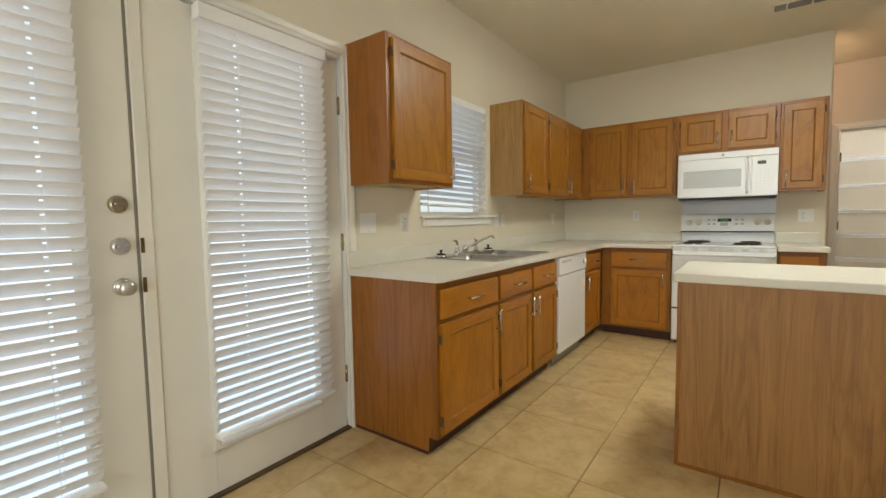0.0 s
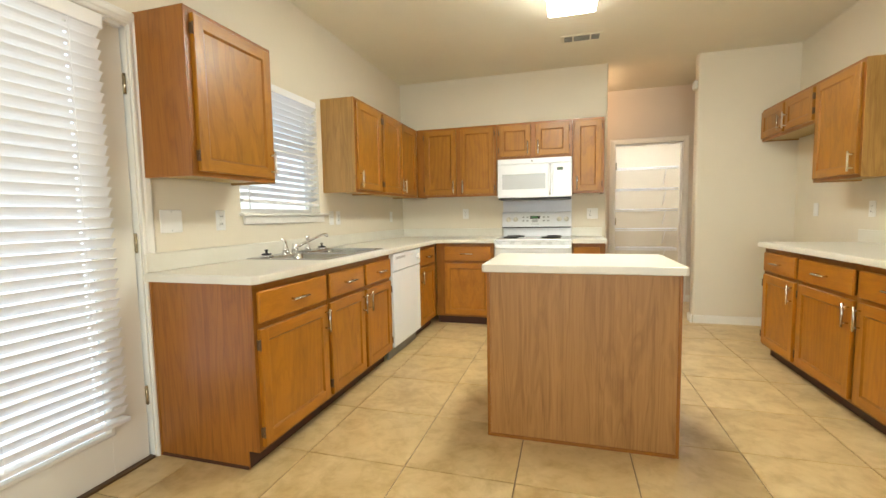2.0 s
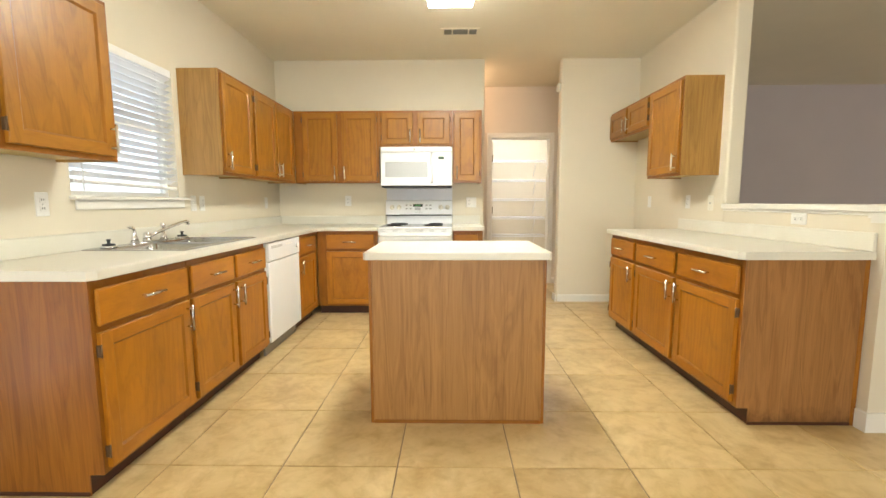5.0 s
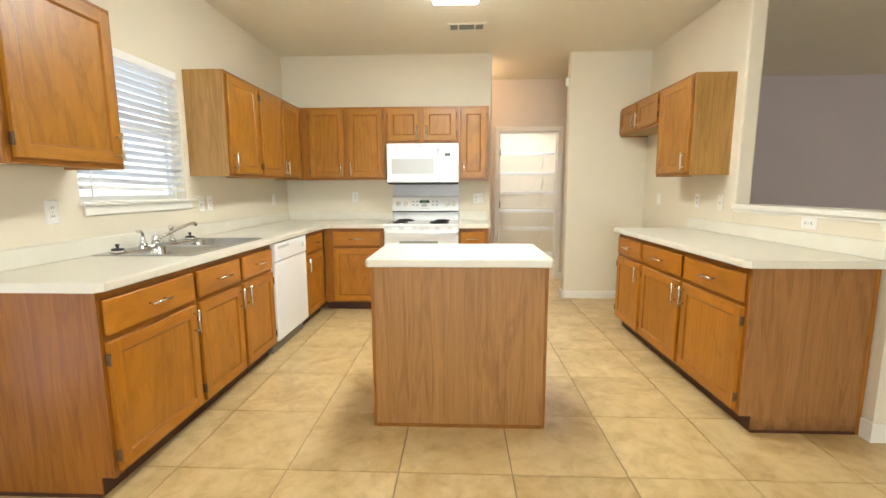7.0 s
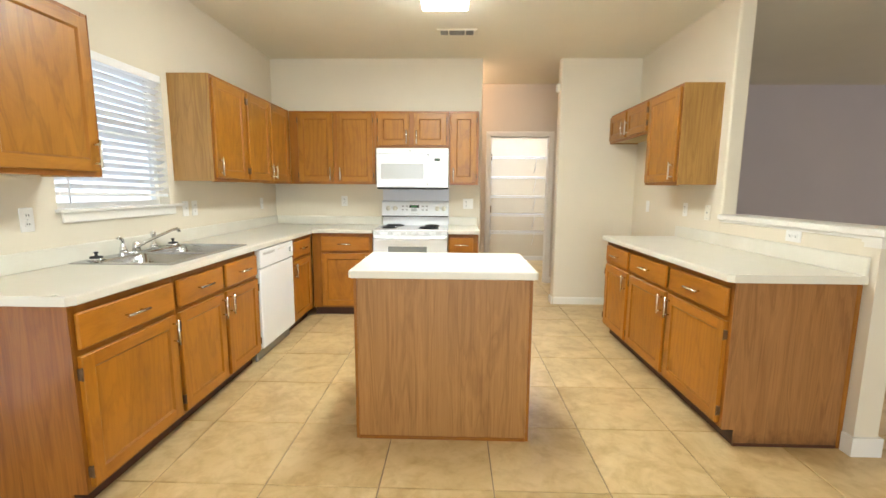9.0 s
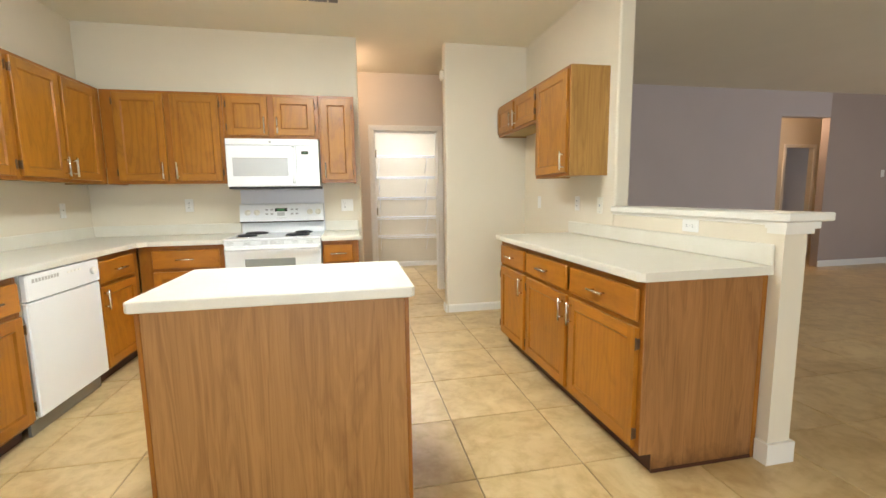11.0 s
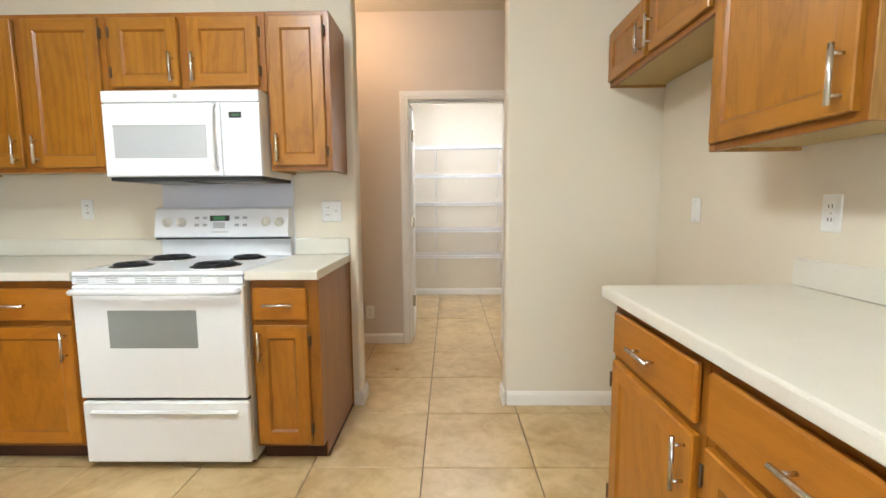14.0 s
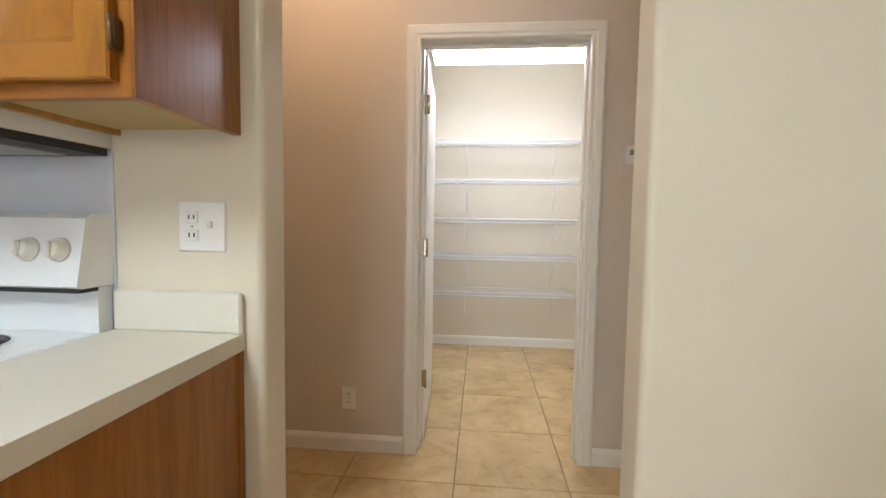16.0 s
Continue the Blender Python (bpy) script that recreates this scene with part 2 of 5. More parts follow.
def ceramic():
    m, nt, b = nodes_of("beige_floor_tile", 0.3)
    v = coords(nt, (1, 1, 1), True)
    cloud = noise_tex(nt, v, 3.2, 6, 0.62, 0.8)
    blot = noise_tex(nt, v, 11, 4, 0.6, 0.4)
    c = mixed(nt, "MULTIPLY", 0.7, ramp(nt, cloud, [(0.28, (0.49, 0.335, 0.142)), (0.5, (0.63, 0.468, 0.230)), (0.72, (0.72, 0.565, 0.310))]),
              ramp(nt, blot, [(0.3, (0.74, 0.67, 0.58)), (0.55, (1, 1, 1))]))
    info = nt.nodes.new("ShaderNodeObjectInfo")
    tone = ramp(nt, info.outputs["Random"], [(0.0, (0.93, 0.92, 0.90)), (1.0, (1, 1, 1))])
    nt.links.new(mixed(nt, "MULTIPLY", 1.0, c, tone), b.inputs["Base Color"])
    rough_from(nt, b, cloud, 0.22, 0.42)
    bump(nt, b, noise_tex(nt, v, 45, 3), 0.08)
    return m


def glass():
    m, nt, b = nodes_of("window_glass", 0.0)
    b.inputs["Transmission Weight"].default_value, b.inputs["IOR"].default_value = 1.0, 1.02
    return m


LAMINATE, TILE, GLASS = laminate(), ceramic(), glass()
GROUT = plain("brown_grout", (0.24, 0.18, 0.11), 0.85, vary=0.2, scale=14)
OUTGROUND = plain("outdoor_concrete", (0.42, 0.42, 0.42), 0.9, vary=0.15)

# ---- mesh helpers ----
def cbox(bm, x0, x1, y0, y1, z0, z1, c=0.0, mi=0):
    """A box with chamfered edges."""
    lo, hi = (x0, y0, z0), (x1, y1, z1)
    if c <= 0:
        vs = [bm.verts.new((hi[0] if i & 1 else lo[0], hi[1] if i & 2 else lo[1], hi[2] if i & 4 else lo[2])) for i in range(8)]
        for f in ((0, 2, 3, 1), (4, 5, 7, 6), (0, 1, 5, 4), (2, 6, 7, 3), (0, 4, 6, 2), (1, 3, 7, 5)):
            bm.faces.new([vs[k] for k in f]).material_index = mi
        return
    v = {}
    for i in range(8):
        side = [(i >> a) & 1 for a in range(3)]
        for axis in range(3):
            p = [hi[a] if side[a] else lo[a] for a in range(3)]
            for a in range(3):
                if a != axis:
                    p[a] += -c if side[a] else c
            v[i, axis] = bm.verts.new(p)
    faces = []
    for axis in range(3):
        b, d = (axis + 1) % 3, (axis + 2) % 3
        for s in (0, 1):
            ring = [(s << axis) | (p << b) | (q << d) for p, q in ((0, 0), (1, 0), (1, 1), (0, 1))]
            faces.append([v[k, axis] for k in (ring if s else ring[::-1])])
        for p in (0, 1):
            for q in (0, 1):
                a0 = (p << b) | (q << d)
                a1 = a0 | (1 << axis)
                quad = [v[a0, b], v[a1, b], v[a1, d], v[a0, d]]
                faces.append(quad if p == q else quad[::-1])
    for i in range(8):
        tri = [v[i, 0], v[i, 1], v[i, 2]]
        faces.append(tri if bin(i).count("1") % 2 else tri[::-1])
    for f in faces:
        bm.faces.new(f).material_index = mi


def tube(bm, points, radius, seg=10, mi=0, ends=True):
    """A round tube along points; radius is one number or one per point."""
    pts = [Vector(p) for p in points]
    radii = radius if isinstance(radius, (list, tuple)) else [radius] * len(pts)
    rings, side = [], None
    for i, p in enumerate(pts):
        ahead = (pts[min(i + 1, len(pts) - 1)] - pts[max(i - 1, 0)]).normalized()
        if side is None:
            side = ahead.orthogonal().normalized()
        side = (side - ahead * side.dot(ahead)).normalized()
        up = ahead.cross(side)
        rings.append([bm.verts.new(p + radii[i] * (math.cos(a) * side + math.sin(a) * up)) for a in (2 * math.pi * k / seg for k in range(seg))])
    for r, s in zip(rings, rings[1:]):
        for k in range(seg):
            f = bm.faces.new((r[k], r[(k + 1) % seg], s[(k + 1) % seg], s[k]))
            f.smooth, f.material_index = True, mi
    if ends:
        bm.faces.new(rings[0][::-1]).material_index = mi
        bm.faces.new(rings[-1]).material_index = mi


def prism(bm, outline, z0, z1, mi=0):
    """An upright prism over an outline of (x, y), counterclockwise."""
    a = [bm.verts.new((x, y, z0)) for x, y in outline]
    b = [bm.verts.new((x, y, z1)) for x, y in outline]
    bm.faces.new(a[::-1]).material_index = mi
    bm.faces.new(b).material_index = mi
    for k in range(len(a)):
        j = (k + 1) % len(a)
        bm.faces.new((a[k], a[j], b[j], b[k])).material_index = mi


def sweep(bm, profile, stations, mi=0, closed=True):
    """Sections of (u, w) points set at stations: functions that turn (u, w) into a place."""
    rings = [[bm.verts.new(at(u, w)) for u, w in profile] for at in stations]
    n = len(profile)
    for r, s in zip(rings, rings[1:]):
        for k in range(n if closed else n - 1):
            bm.faces.new((r[k], r[(k + 1) % n], s[(k + 1) % n], s[k])).material_index = mi
    if closed:
        bm.faces.new(rings[0][::-1]).material_index = mi
        bm.faces.new(rings[-1]).material_index = mi


def mesh_of(name, bm, materials):
    bmesh.ops.recalc_face_normals(bm, faces=bm.faces)
    me = bpy.data.meshes.new(name)
    bm.to_mesh(me)
    bm.free()
    for m in materials if isinstance(materials, (list, tuple)) else [materials]:
        me.materials.append(m)
    return me


def part(name, bm, materials, parent, label=""):
    ob = new(name, mesh_of(name, bm, materials))
    ob.parent = parent
    return tagged(ob, label) if label else ob


def thing(name, m, label, category, group=""):
    ob = new(name)
    ob.empty_display_size = 0.1
    ob.matrix_world = m
    return tagged(ob, label, category, group)


def solid(name, bm, materials, label="", category="", kind="", m=None):
    ob = new(name, mesh_of(name, bm, materials))
    if m is not None:
        ob.matrix_world = m
    return tagged(ob, label, category, "", kind)


def one(*boxes):
    bm = bmesh.new()
    for b in boxes:
        cbox(bm, *b)
    return bm

# ---- plan ----
WEST, NORTH, EAST = -1.62, 5.03, 2.47          # inner faces of the kitchen's walls
HALL, PANTRY, CEILING = 6.185, 8.20, 2.745
THICK = 0.12

# ---- structure ----
base = one((-1.75, 11.1, -2.75, 8.5, -0.12, -0.006))
floor = solid("floor", base, GROUT, "brown grout bed under beige ceramic floor tiles", "floor", "structure")
solid("ceiling", one((-1.75, 11.1, -2.75, 8.5, CEILING, CEILING + 0.1)), CEIL, "cream painted textured ceiling", "ceiling", "structure")

DOOR_Y0, DOOR_Y1, DOOR_TOP = -0.328, 1.615, 2.075
WIN_Y0, WIN_Y1, WIN_Z0, WIN_Z1 = 2.27, 3.165, 1.20, 2.09
W0 = WEST - THICK
solid("wall_west", one(
    (W0, WEST, -2.6, DOOR_Y0, 0, CEILING), (W0, WEST, DOOR_Y0, DOOR_Y1, DOOR_TOP, CEILING),
    (W0, WEST, DOOR_Y1, WIN_Y0, 0, CEILING), (W0, WEST, WIN_Y0, WIN_Y1, 0, WIN_Z0),
    (W0, WEST, WIN_Y0, WIN_Y1, WIN_Z1, CEILING), (W0, WEST, WIN_Y1, HALL, 0, CEILING)),
    WALL, "beige painted wall with glazed doors and a window", "wall", "structure")


def rounded_wall(name, x0, x1, y0, y1, z1, round_ends, label, material=WALL, r=0.018):
    """A wall whose upright corners named in round_ends (0..3, counterclockwise from x0 y0) are rounded."""
    outline = []
    for k, (x, y, sx, sy) in enumerate(((x0, y0, 1, 1), (x1, y0, -1, 1), (x1, y1, -1, -1), (x0, y1, 1, -1))):
        if k in round_ends:
            cx, cy, first = x + sx * r, y + sy * r, 180 + 90 * k
            outline += [(cx + r * math.cos(radians(first + 18 * i)), cy + r * math.sin(radians(first + 18 * i))) for i in range(6)]
        else:
            outline.append((x, y))
    bm = bmesh.new()
    prism(bm, outline, 0, z1)
    return solid(name, bm, material, label, "wall", "structure")


OPEN_X0, OPEN_X1 = 0.745, 1.60
rounded_wall("wall_north_1", WEST, OPEN_X0, NORTH, NORTH + THICK, CEILING, (1, 2), "beige kitchen wall behind the range")
rounded_wall("wall_north_2", OPEN_X1, EAST + THICK, NORTH, NORTH + THICK, CEILING, (0, 3), "beige wall stub beside the hall opening")
BAR_Y0, BAR_Y1 = 2.155, 3.405
rounded_wall("wall_east", EAST, EAST + THICK, BAR_Y1, NORTH, CEILING, (0, 1), "beige wall ending at the bar opening")
rounded_wall("half_wall", EAST, EAST + THICK, BAR_Y0, BAR_Y1, 1.094, (), "beige half wall below the bar ledge")
PD0, PD1, PDZ = 0.918, 1.763, 2.07              # pantry door's opening
JX0, JX1, JZ = 0.938, 1.743, 2.052              # inside its jamb
solid("wall_hall", one((WEST, PD0, HALL, HALL + THICK, 0, CEILING), (PD0, PD1, HALL, HALL + THICK, PDZ, CEILING), (PD1, 2.7, HALL, HALL + THICK, 0, CEILING)),
      HALLPAINT, "warm taupe hall wall with the pantry doorway", "wall", "structure")
solid("wall_hall_east", one((2.59, 2.7, NORTH + THICK, HALL, 0, CEILING)), WALL, "beige wall closing the hall", "wall", "structure")
for n, b in enumerate(((0.66, 0.76, HALL + THICK, PANTRY, 0, CEILING), (2.26, 2.36, HALL + THICK, PANTRY, 0, CEILING), (0.66, 2.36, PANTRY, PANTRY + 0.1, 0, CEILING))):
    solid("wall_pantry_%d" % (n + 1), one(b), WALL, "beige pantry wall", "wall", "structure")
LIV = 6.2
LO0, LO1, LOZ = 7.10, 8.03, 2.37
solid("wall_living", one((2.7, LO0, LIV, LIV + THICK, 0, CEILING), (LO0, LO1, LIV, LIV + THICK, LOZ, CEILING)),
      LIVING, "taupe living room wall with a passage", "wall", "structure")
solid("wall_passage", one((6.4, 6.73, LIV + THICK, 7.3, 0, CEILING), (9.9, 10.0, LIV + THICK, 7.3, 0, CEILING), (6.4, 8.52, 7.3, 7.4, 0, CEILING),
                          (8.52, 9.18, 7.3, 7.4, 2.05, CEILING), (9.18, 10.0, 7.3, 7.4, 0, CEILING)),
      WALL, "beige walls of the lit passage", "wall", "structure")
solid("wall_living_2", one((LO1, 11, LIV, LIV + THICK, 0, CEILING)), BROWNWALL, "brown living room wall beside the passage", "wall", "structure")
solid("wall_passage_room", one((8.0, 11.0, 8.2, 8.3, 0, CEILING), (8.0, 8.1, 7.4, 8.2, 0, CEILING), (10.9, 11.0, 7.4, 8.2, 0, CEILING)), LIVING, "taupe wall of the room past the passage", "wall", "structure")
SW0, SW1 = -0.7, 1.9
solid("wall_south", one((-1.75, SW0, -2.7, -2.6, 0, CEILING), (SW1, 11.0, -2.7, -2.6, 0, CEILING), (SW0, SW1, -2.7, -2.6, 0, 0.4), (SW0, SW1, -2.7, -2.6, 2.3, CEILING)),
      WALL, "beige wall with a wide window", "wall", "structure")
# Out of view; its opening is added to let the cool fill in.
solid("wall_living_east", one((11.0, 11.1, -2.7, 0, 0, CEILING), (11.0, 11.1, 3.0, 6.4, 0, CEILING), (11.0, 11.1, 0, 3.0, 0, 0.6), (11.0, 11.1, 0, 3.0, 2.2, CEILING)),
      LIVING, "taupe living room wall, unseen, with an added window opening", "wall", "structure")
ground = one((-60, 60, -60, 60, -0.35, -0.15))
solid("ground", ground, OUTGROUND, "pale concrete and ground outside", "ground", "structure")


def skirting(name, x0, y0, x1, y1, out, high=0.085):
    """A baseboard from point to point; out is the way into the room."""
    a, b, n = Vector((x0, y0, 0)), Vector((x1, y1, 0)), Vector((*out, 0))
    bm = bmesh.new()
    prof = [(0, 0), (0.014, 0), (0.014, high - 0.02), (0.009, high - 0.006), (0.004, high), (0, high)]
    sweep(bm, prof, [lambda u, w, p=p: p + n * u + Vector((0, 0, w)) for p in (a, b)])
    return solid(name, bm, TRIM, "white painted baseboard", "baseboard", "structure")


skirting("baseboard_1", OPEN_X1 + 0.014, NORTH, EAST, NORTH, (0, -1))
skirting("baseboard_2", OPEN_X1, NORTH - 0.014, OPEN_X1, NORTH + THICK + 0.014, (-1, 0))
skirting("baseboard_3", OPEN_X0, NORTH - 0.014, OPEN_X0, NORTH + THICK + 0.014, (1, 0))
skirting("baseboard_4", 0.70, NORTH, OPEN_X0, NORTH, (0, -1))
skirting("baseboard_5", -1.0, HALL, JX0 - 0.067, HALL, (0, -1))
skirting("baseboard_6", JX1 + 0.067, HALL, 2.59, HALL, (0, -1))
skirting("baseboard_7", 0.76, PANTRY, 2.26, PANTRY, (0, -1))
skirting("baseboard_8", 2.26, HALL + THICK, 2.26, PANTRY - 0.014, (-1, 0))
skirting("baseboard_9", 0.76, HALL + THICK, 0.76, PANTRY - 0.014, (1, 0))
skirting("baseboard_10", EAST, 4.03, EAST, NORTH - 0.014, (-1, 0))
skirting("baseboard_11", 2.7, LIV, LO0, LIV, (0, -1), 0.1)
skirting("baseboard_12", LO1, LIV, 11.0, LIV, (0, -1), 0.1)
skirting("baseboard_13", OPEN_X0, NORTH + THICK, -1.0, NORTH + THICK, (0, 1))
# baseboard wrapped round the bar's end


def around_bar(d, y_in, z0, z1):
    """A strip of thickness d wrapped round the half wall's end."""
    bm = bmesh.new()
    prism(bm, [(EAST - d, y_in), (EAST - d, BAR_Y0 - d), (EAST + THICK + d, BAR_Y0 - d), (EAST + THICK + d, BAR_Y1),
               (EAST + THICK, BAR_Y1), (EAST + THICK, BAR_Y0), (EAST, BAR_Y0), (EAST, y_in)], z0, z1)
    return bm


bm = around_bar(0.016, 2.205, 0, 0.1)
solid("baseboard_14", bm, TRIM, "white baseboard wrapped round the bar end", "baseboard", "structure")

# bar ledge with its moulding
ledge = thing("bar_ledge", pose(0, 0, 0), "cream white wooden bar ledge on the half wall", "ledge")
bm = bmesh.new()
cbox(bm, EAST - 0.03, EAST + THICK + 0.10, BAR_Y0 - 0.035, BAR_Y1, 1.112, 1.150, 0.006)
part("ledge_board", bm, TRIM, ledge)
bm = bmesh.new()
cbox(bm, EAST - 0.012, EAST + THICK + 0.012, BAR_Y0 - 0.012, BAR_Y1, 1.094, 1.112, 0.003)
part("moulding_bed", bm, TRIM, ledge)
for d, z0, z1 in ((0.03, 1.082, 1.1105), (0.016, 1.059, 1.082)):
    bm = around_bar(d, 2.225, z0, z1)
    part("cap_moulding", bm, TRIM, ledge)

# ---- cabinets ----
FRONT = 0.02                                     # how far doors stand proud of the frame


def bar_handle(parent, x, z, upright, length=0.135, y=-FRONT):
    bm = bmesh.new()
    d = Vector((0, 0, 1)) if upright else Vector((1, 0, 0))
    c = Vector((x, y - 0.03, z))
    tube(bm, [c - d * length / 2, c + d * length / 2], 0.0064, 10)
    for s in (-1, 1):
        p = c + d * s * length * 0.34
        tube(bm, [p, p + Vector((0, 0.031, 0))], 0.0045, 8)
    part("handle", bm, NICKEL, parent, "satin nickel bar handle")


def hinge(parent, x, z, y=-FRONT):
    bm = one((x - 0.0045, x + 0.0045, y + 0.001, y + 0.018, z - 0.024, z + 0.024, 0.002))
    tube(bm, [(x, y - 0.001, z - 0.027), (x, y - 0.001, z + 0.027)], 0.0035, 8)
    part("hinge", bm, BRONZE, parent, "dark bronze hinge")


def panel_door(parent, x0, x1, z0, z1, handle=None, hinges=None, name="door", woods=None):
    """A framed door with a sunk flat panel. handle: (x side, 'top' or 'low'); hinges: 'l' or 'r'."""
    f, c = 0.056, 0.0035
    bm = bmesh.new()
    xs, zs = (x0, x0 + f, x1 - f, x1), (z0, z0 + f, z1 - f, z1)
    rim = [(0, 0), (1, 0), (2, 0), (3, 0), (3, 1), (3, 2), (3, 3), (2, 3), (1, 3), (0, 3), (0, 2), (0, 1)]
    step = {0: 1, 1: 0, 2: 0, 3: -1}

    def ring(y, d):
        return {k: bm.verts.new((xs[k[0]] + step[k[0]] * d, y, zs[k[1]] + step[k[1]] * d)) for k in rim}

    back, edge, face = ring(-0.0005, 0), ring(-FRONT + c, 0), ring(-FRONT, c)
    for a, b in ((back, edge), (edge, face)):
        for k, j in zip(rim, rim[1:] + rim[:1]):
            bm.faces.new((a[k], a[j], b[j], b[k]))
    s = 0.010
    for i in (1, 2):
        for j in (1, 2):
            face[i, j] = bm.verts.new((xs[i], -FRONT, zs[j]))
    for i in range(3):
        for j in range(3):
            if (i, j) != (1, 1):
                q = bm.faces.new((face[i, j], face[i + 1, j], face[i + 1, j + 1], face[i, j + 1]))
                q.material_index = 1 if i == 1 else 0
    order = [(1, 1), (2, 1), (2, 2), (1, 2)]
    lip = [bm.verts.new((xs[i] + (0.004 if i == 1 else -0.004), -FRONT + 0.003, zs[j] + (0.004 if j == 1 else -0.004))) for i, j in order]
    sunk = [bm.verts.new((xs[i] + (s if i == 1 else -s), -FRONT + 0.0085, zs[j] + (s if j == 1 else -s))) for i, j in order]
    for k in range(4):
        n = (k + 1) % 4
        bm.faces.new((face[order[k]], face[order[n]], lip[n], lip[k])).material_index = 2
        bm.faces.new((lip[k], lip[n], sunk[n], sunk[k])).material_index = 2
    bm.faces.new(sunk)
    door = part(name, bm, woods or [OAK, OAK_FLAT, OAK_GROOVE], parent)
    if handle:
        side, end = handle
        x = x0 + 0.028 if side == "l" else x1 - 0.028
        z = z1 - 0.085 if end == "top" else z0 + 0.085
        bar_handle(door, x, z, True)
    if hinges:
        x = x0 - 0.006 if hinges == "l" else x1 + 0.006
        for z in (z0 + 0.07, z1 - 0.07):
            hinge(door, x, z)
    return door


def drawer_front(parent, x0, x1, z0, z1, handle=True):
    bm = bmesh.new()
    cbox(bm, x0, x1, -FRONT, -0.0005, z0, z1, 0.006)
    d = part("drawer_front", bm, OAK_FLAT, parent)
    if handle:
        bar_handle(d, (x0 + x1) / 2, (z0 + z1) / 2, False)
    return d


KICK, CARCASS_TOP = 0.09, 0.876
DRAWER, DOORZ = (0.69, 0.838), (0.112, 0.664)


def base_unit(name, m, width, bays, label, depth=0.60, ends="", group="base cabinets", toe=True, end_wood=OAK_SIDE):
    """A base cabinet; bays: (x0, x1, handle side, hinge side, drawer?)."""
    cab = thing(name, m, label, "cabinet", group)
    bm = bmesh.new()
    cbox(bm, 0.001, 0.018, 0.02, depth, KICK, CARCASS_TOP)
    cbox(bm, width - 0.018, width - 0.001, 0.02, depth, KICK, CARCASS_TOP)
    cbox(bm, 0.018, width - 0.018, 0.02, depth, KICK, KICK + 0.018)
    cbox(bm, 0.018, width - 0.018, depth - 0.012, depth, KICK + 0.018, CARCASS_TOP)
    part("body", bm, OAK_UNDER, cab)
    bm = bmesh.new()
    edges = sorted({0.0, width} | {round((a[1] + b[0]) / 2, 4) for a, b in zip(bays, bays[1:])})
    for e in edges:
        a, b = max(0.0005, e - 0.022), min(width - 0.0005, e + 0.022)
        if e == 0:
            b = max(b, bays[0][0] + 0.012)
        if e == width:
            a = min(a, bays[-1][1] - 0.012)
        cbox(bm, a, b, 0, 0.02, KICK, CARCASS_TOP, 0.0015, 0)
    for a, b in zip(edges, edges[1:]):
        a, b = (max(a, bays[0][0] - 0.0105) if a == 0 else a), (min(b, bays[-1][1] + 0.0105) if b == width else b)
        for z0, z1 in ((KICK, KICK + 0.035), (0.655, 0.70), (CARCASS_TOP - 0.045, CARCASS_TOP)):
            cbox(bm, a + 0.0215, b - 0.0215, 0.0009, 0.0192, z0, z1, 0.001, 1)
    part("face_frame", bm, [OAK_FRAME, OAK_FRAME], cab)
    if toe:
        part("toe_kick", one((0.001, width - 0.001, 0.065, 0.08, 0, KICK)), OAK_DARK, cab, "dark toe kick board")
    for x0, x1, side, hung, drawer in bays:
        if drawer:
            drawer_front(cab, x0, x1, *DRAWER)
        panel_door(cab, x0, x1, DOORZ[0], DOORZ[1], (side, "top") if side else None, hung)
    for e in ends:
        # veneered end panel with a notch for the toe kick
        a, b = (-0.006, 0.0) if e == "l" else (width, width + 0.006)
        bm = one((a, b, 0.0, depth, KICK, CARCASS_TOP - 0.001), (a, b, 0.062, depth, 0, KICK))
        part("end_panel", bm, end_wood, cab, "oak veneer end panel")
        c, d = (a - 0.005, b) if e == "l" else (a, b + 0.005)
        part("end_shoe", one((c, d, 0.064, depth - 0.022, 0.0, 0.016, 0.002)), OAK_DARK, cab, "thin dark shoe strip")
        part("scribe_strip", one((c, d, depth - 0.022, depth, 0.0, CARCASS_TOP - 0.001, 0.002)), OAK_FRAME, cab, "thin oak scribe strip")
    return cab


LB = WEST + 0.60                                 # frame face of the west run
L = lambda y0: pose(LB, y0, 0, 0, 0, 90)
base_unit("base_cabinet", L(1.63), 0.605, [(0.015, 0.585, "r", "l", True)], "honey oak base cabinet with one drawer and one door", ends="l", end_wood=OAK_END)
base_unit("sink_cabinet", L(2.237), 0.933, [(0.015, 0.455, "r", "l", True), (0.49, 0.918, "l", "r", True)], "honey oak sink cabinet with two doors and two false drawers")
base_unit("base_cabinet", L(3.835), 0.575, [(0.02, 0.485, "l", None, True)], "narrow honey oak base cabinet beside the dishwasher")
NB = NORTH - 0.60
base_unit("base_cabinet", pose(LB + 0.001, NB, 0), 0.629, [(0.10, 0.595, "r", None, True)], "honey oak corner base cabinet beside the range")
base_unit("base_cabinet", pose(0.385, NB, 0), 0.30, [(0.016, 0.255, "l", "r", True)], "slim honey oak base cabinet beside the range", ends="r", end_wood=OAK_END)
RB = 1.852
R = lambda y1: pose(RB, y1, 0, 0, 0, -90)
base_unit("base_cabinet", R(4.01), 0.53, [(0.02, 0.505, "r", "l", True)], "honey oak base cabinet with one drawer and one door", ends="l", depth=0.612)
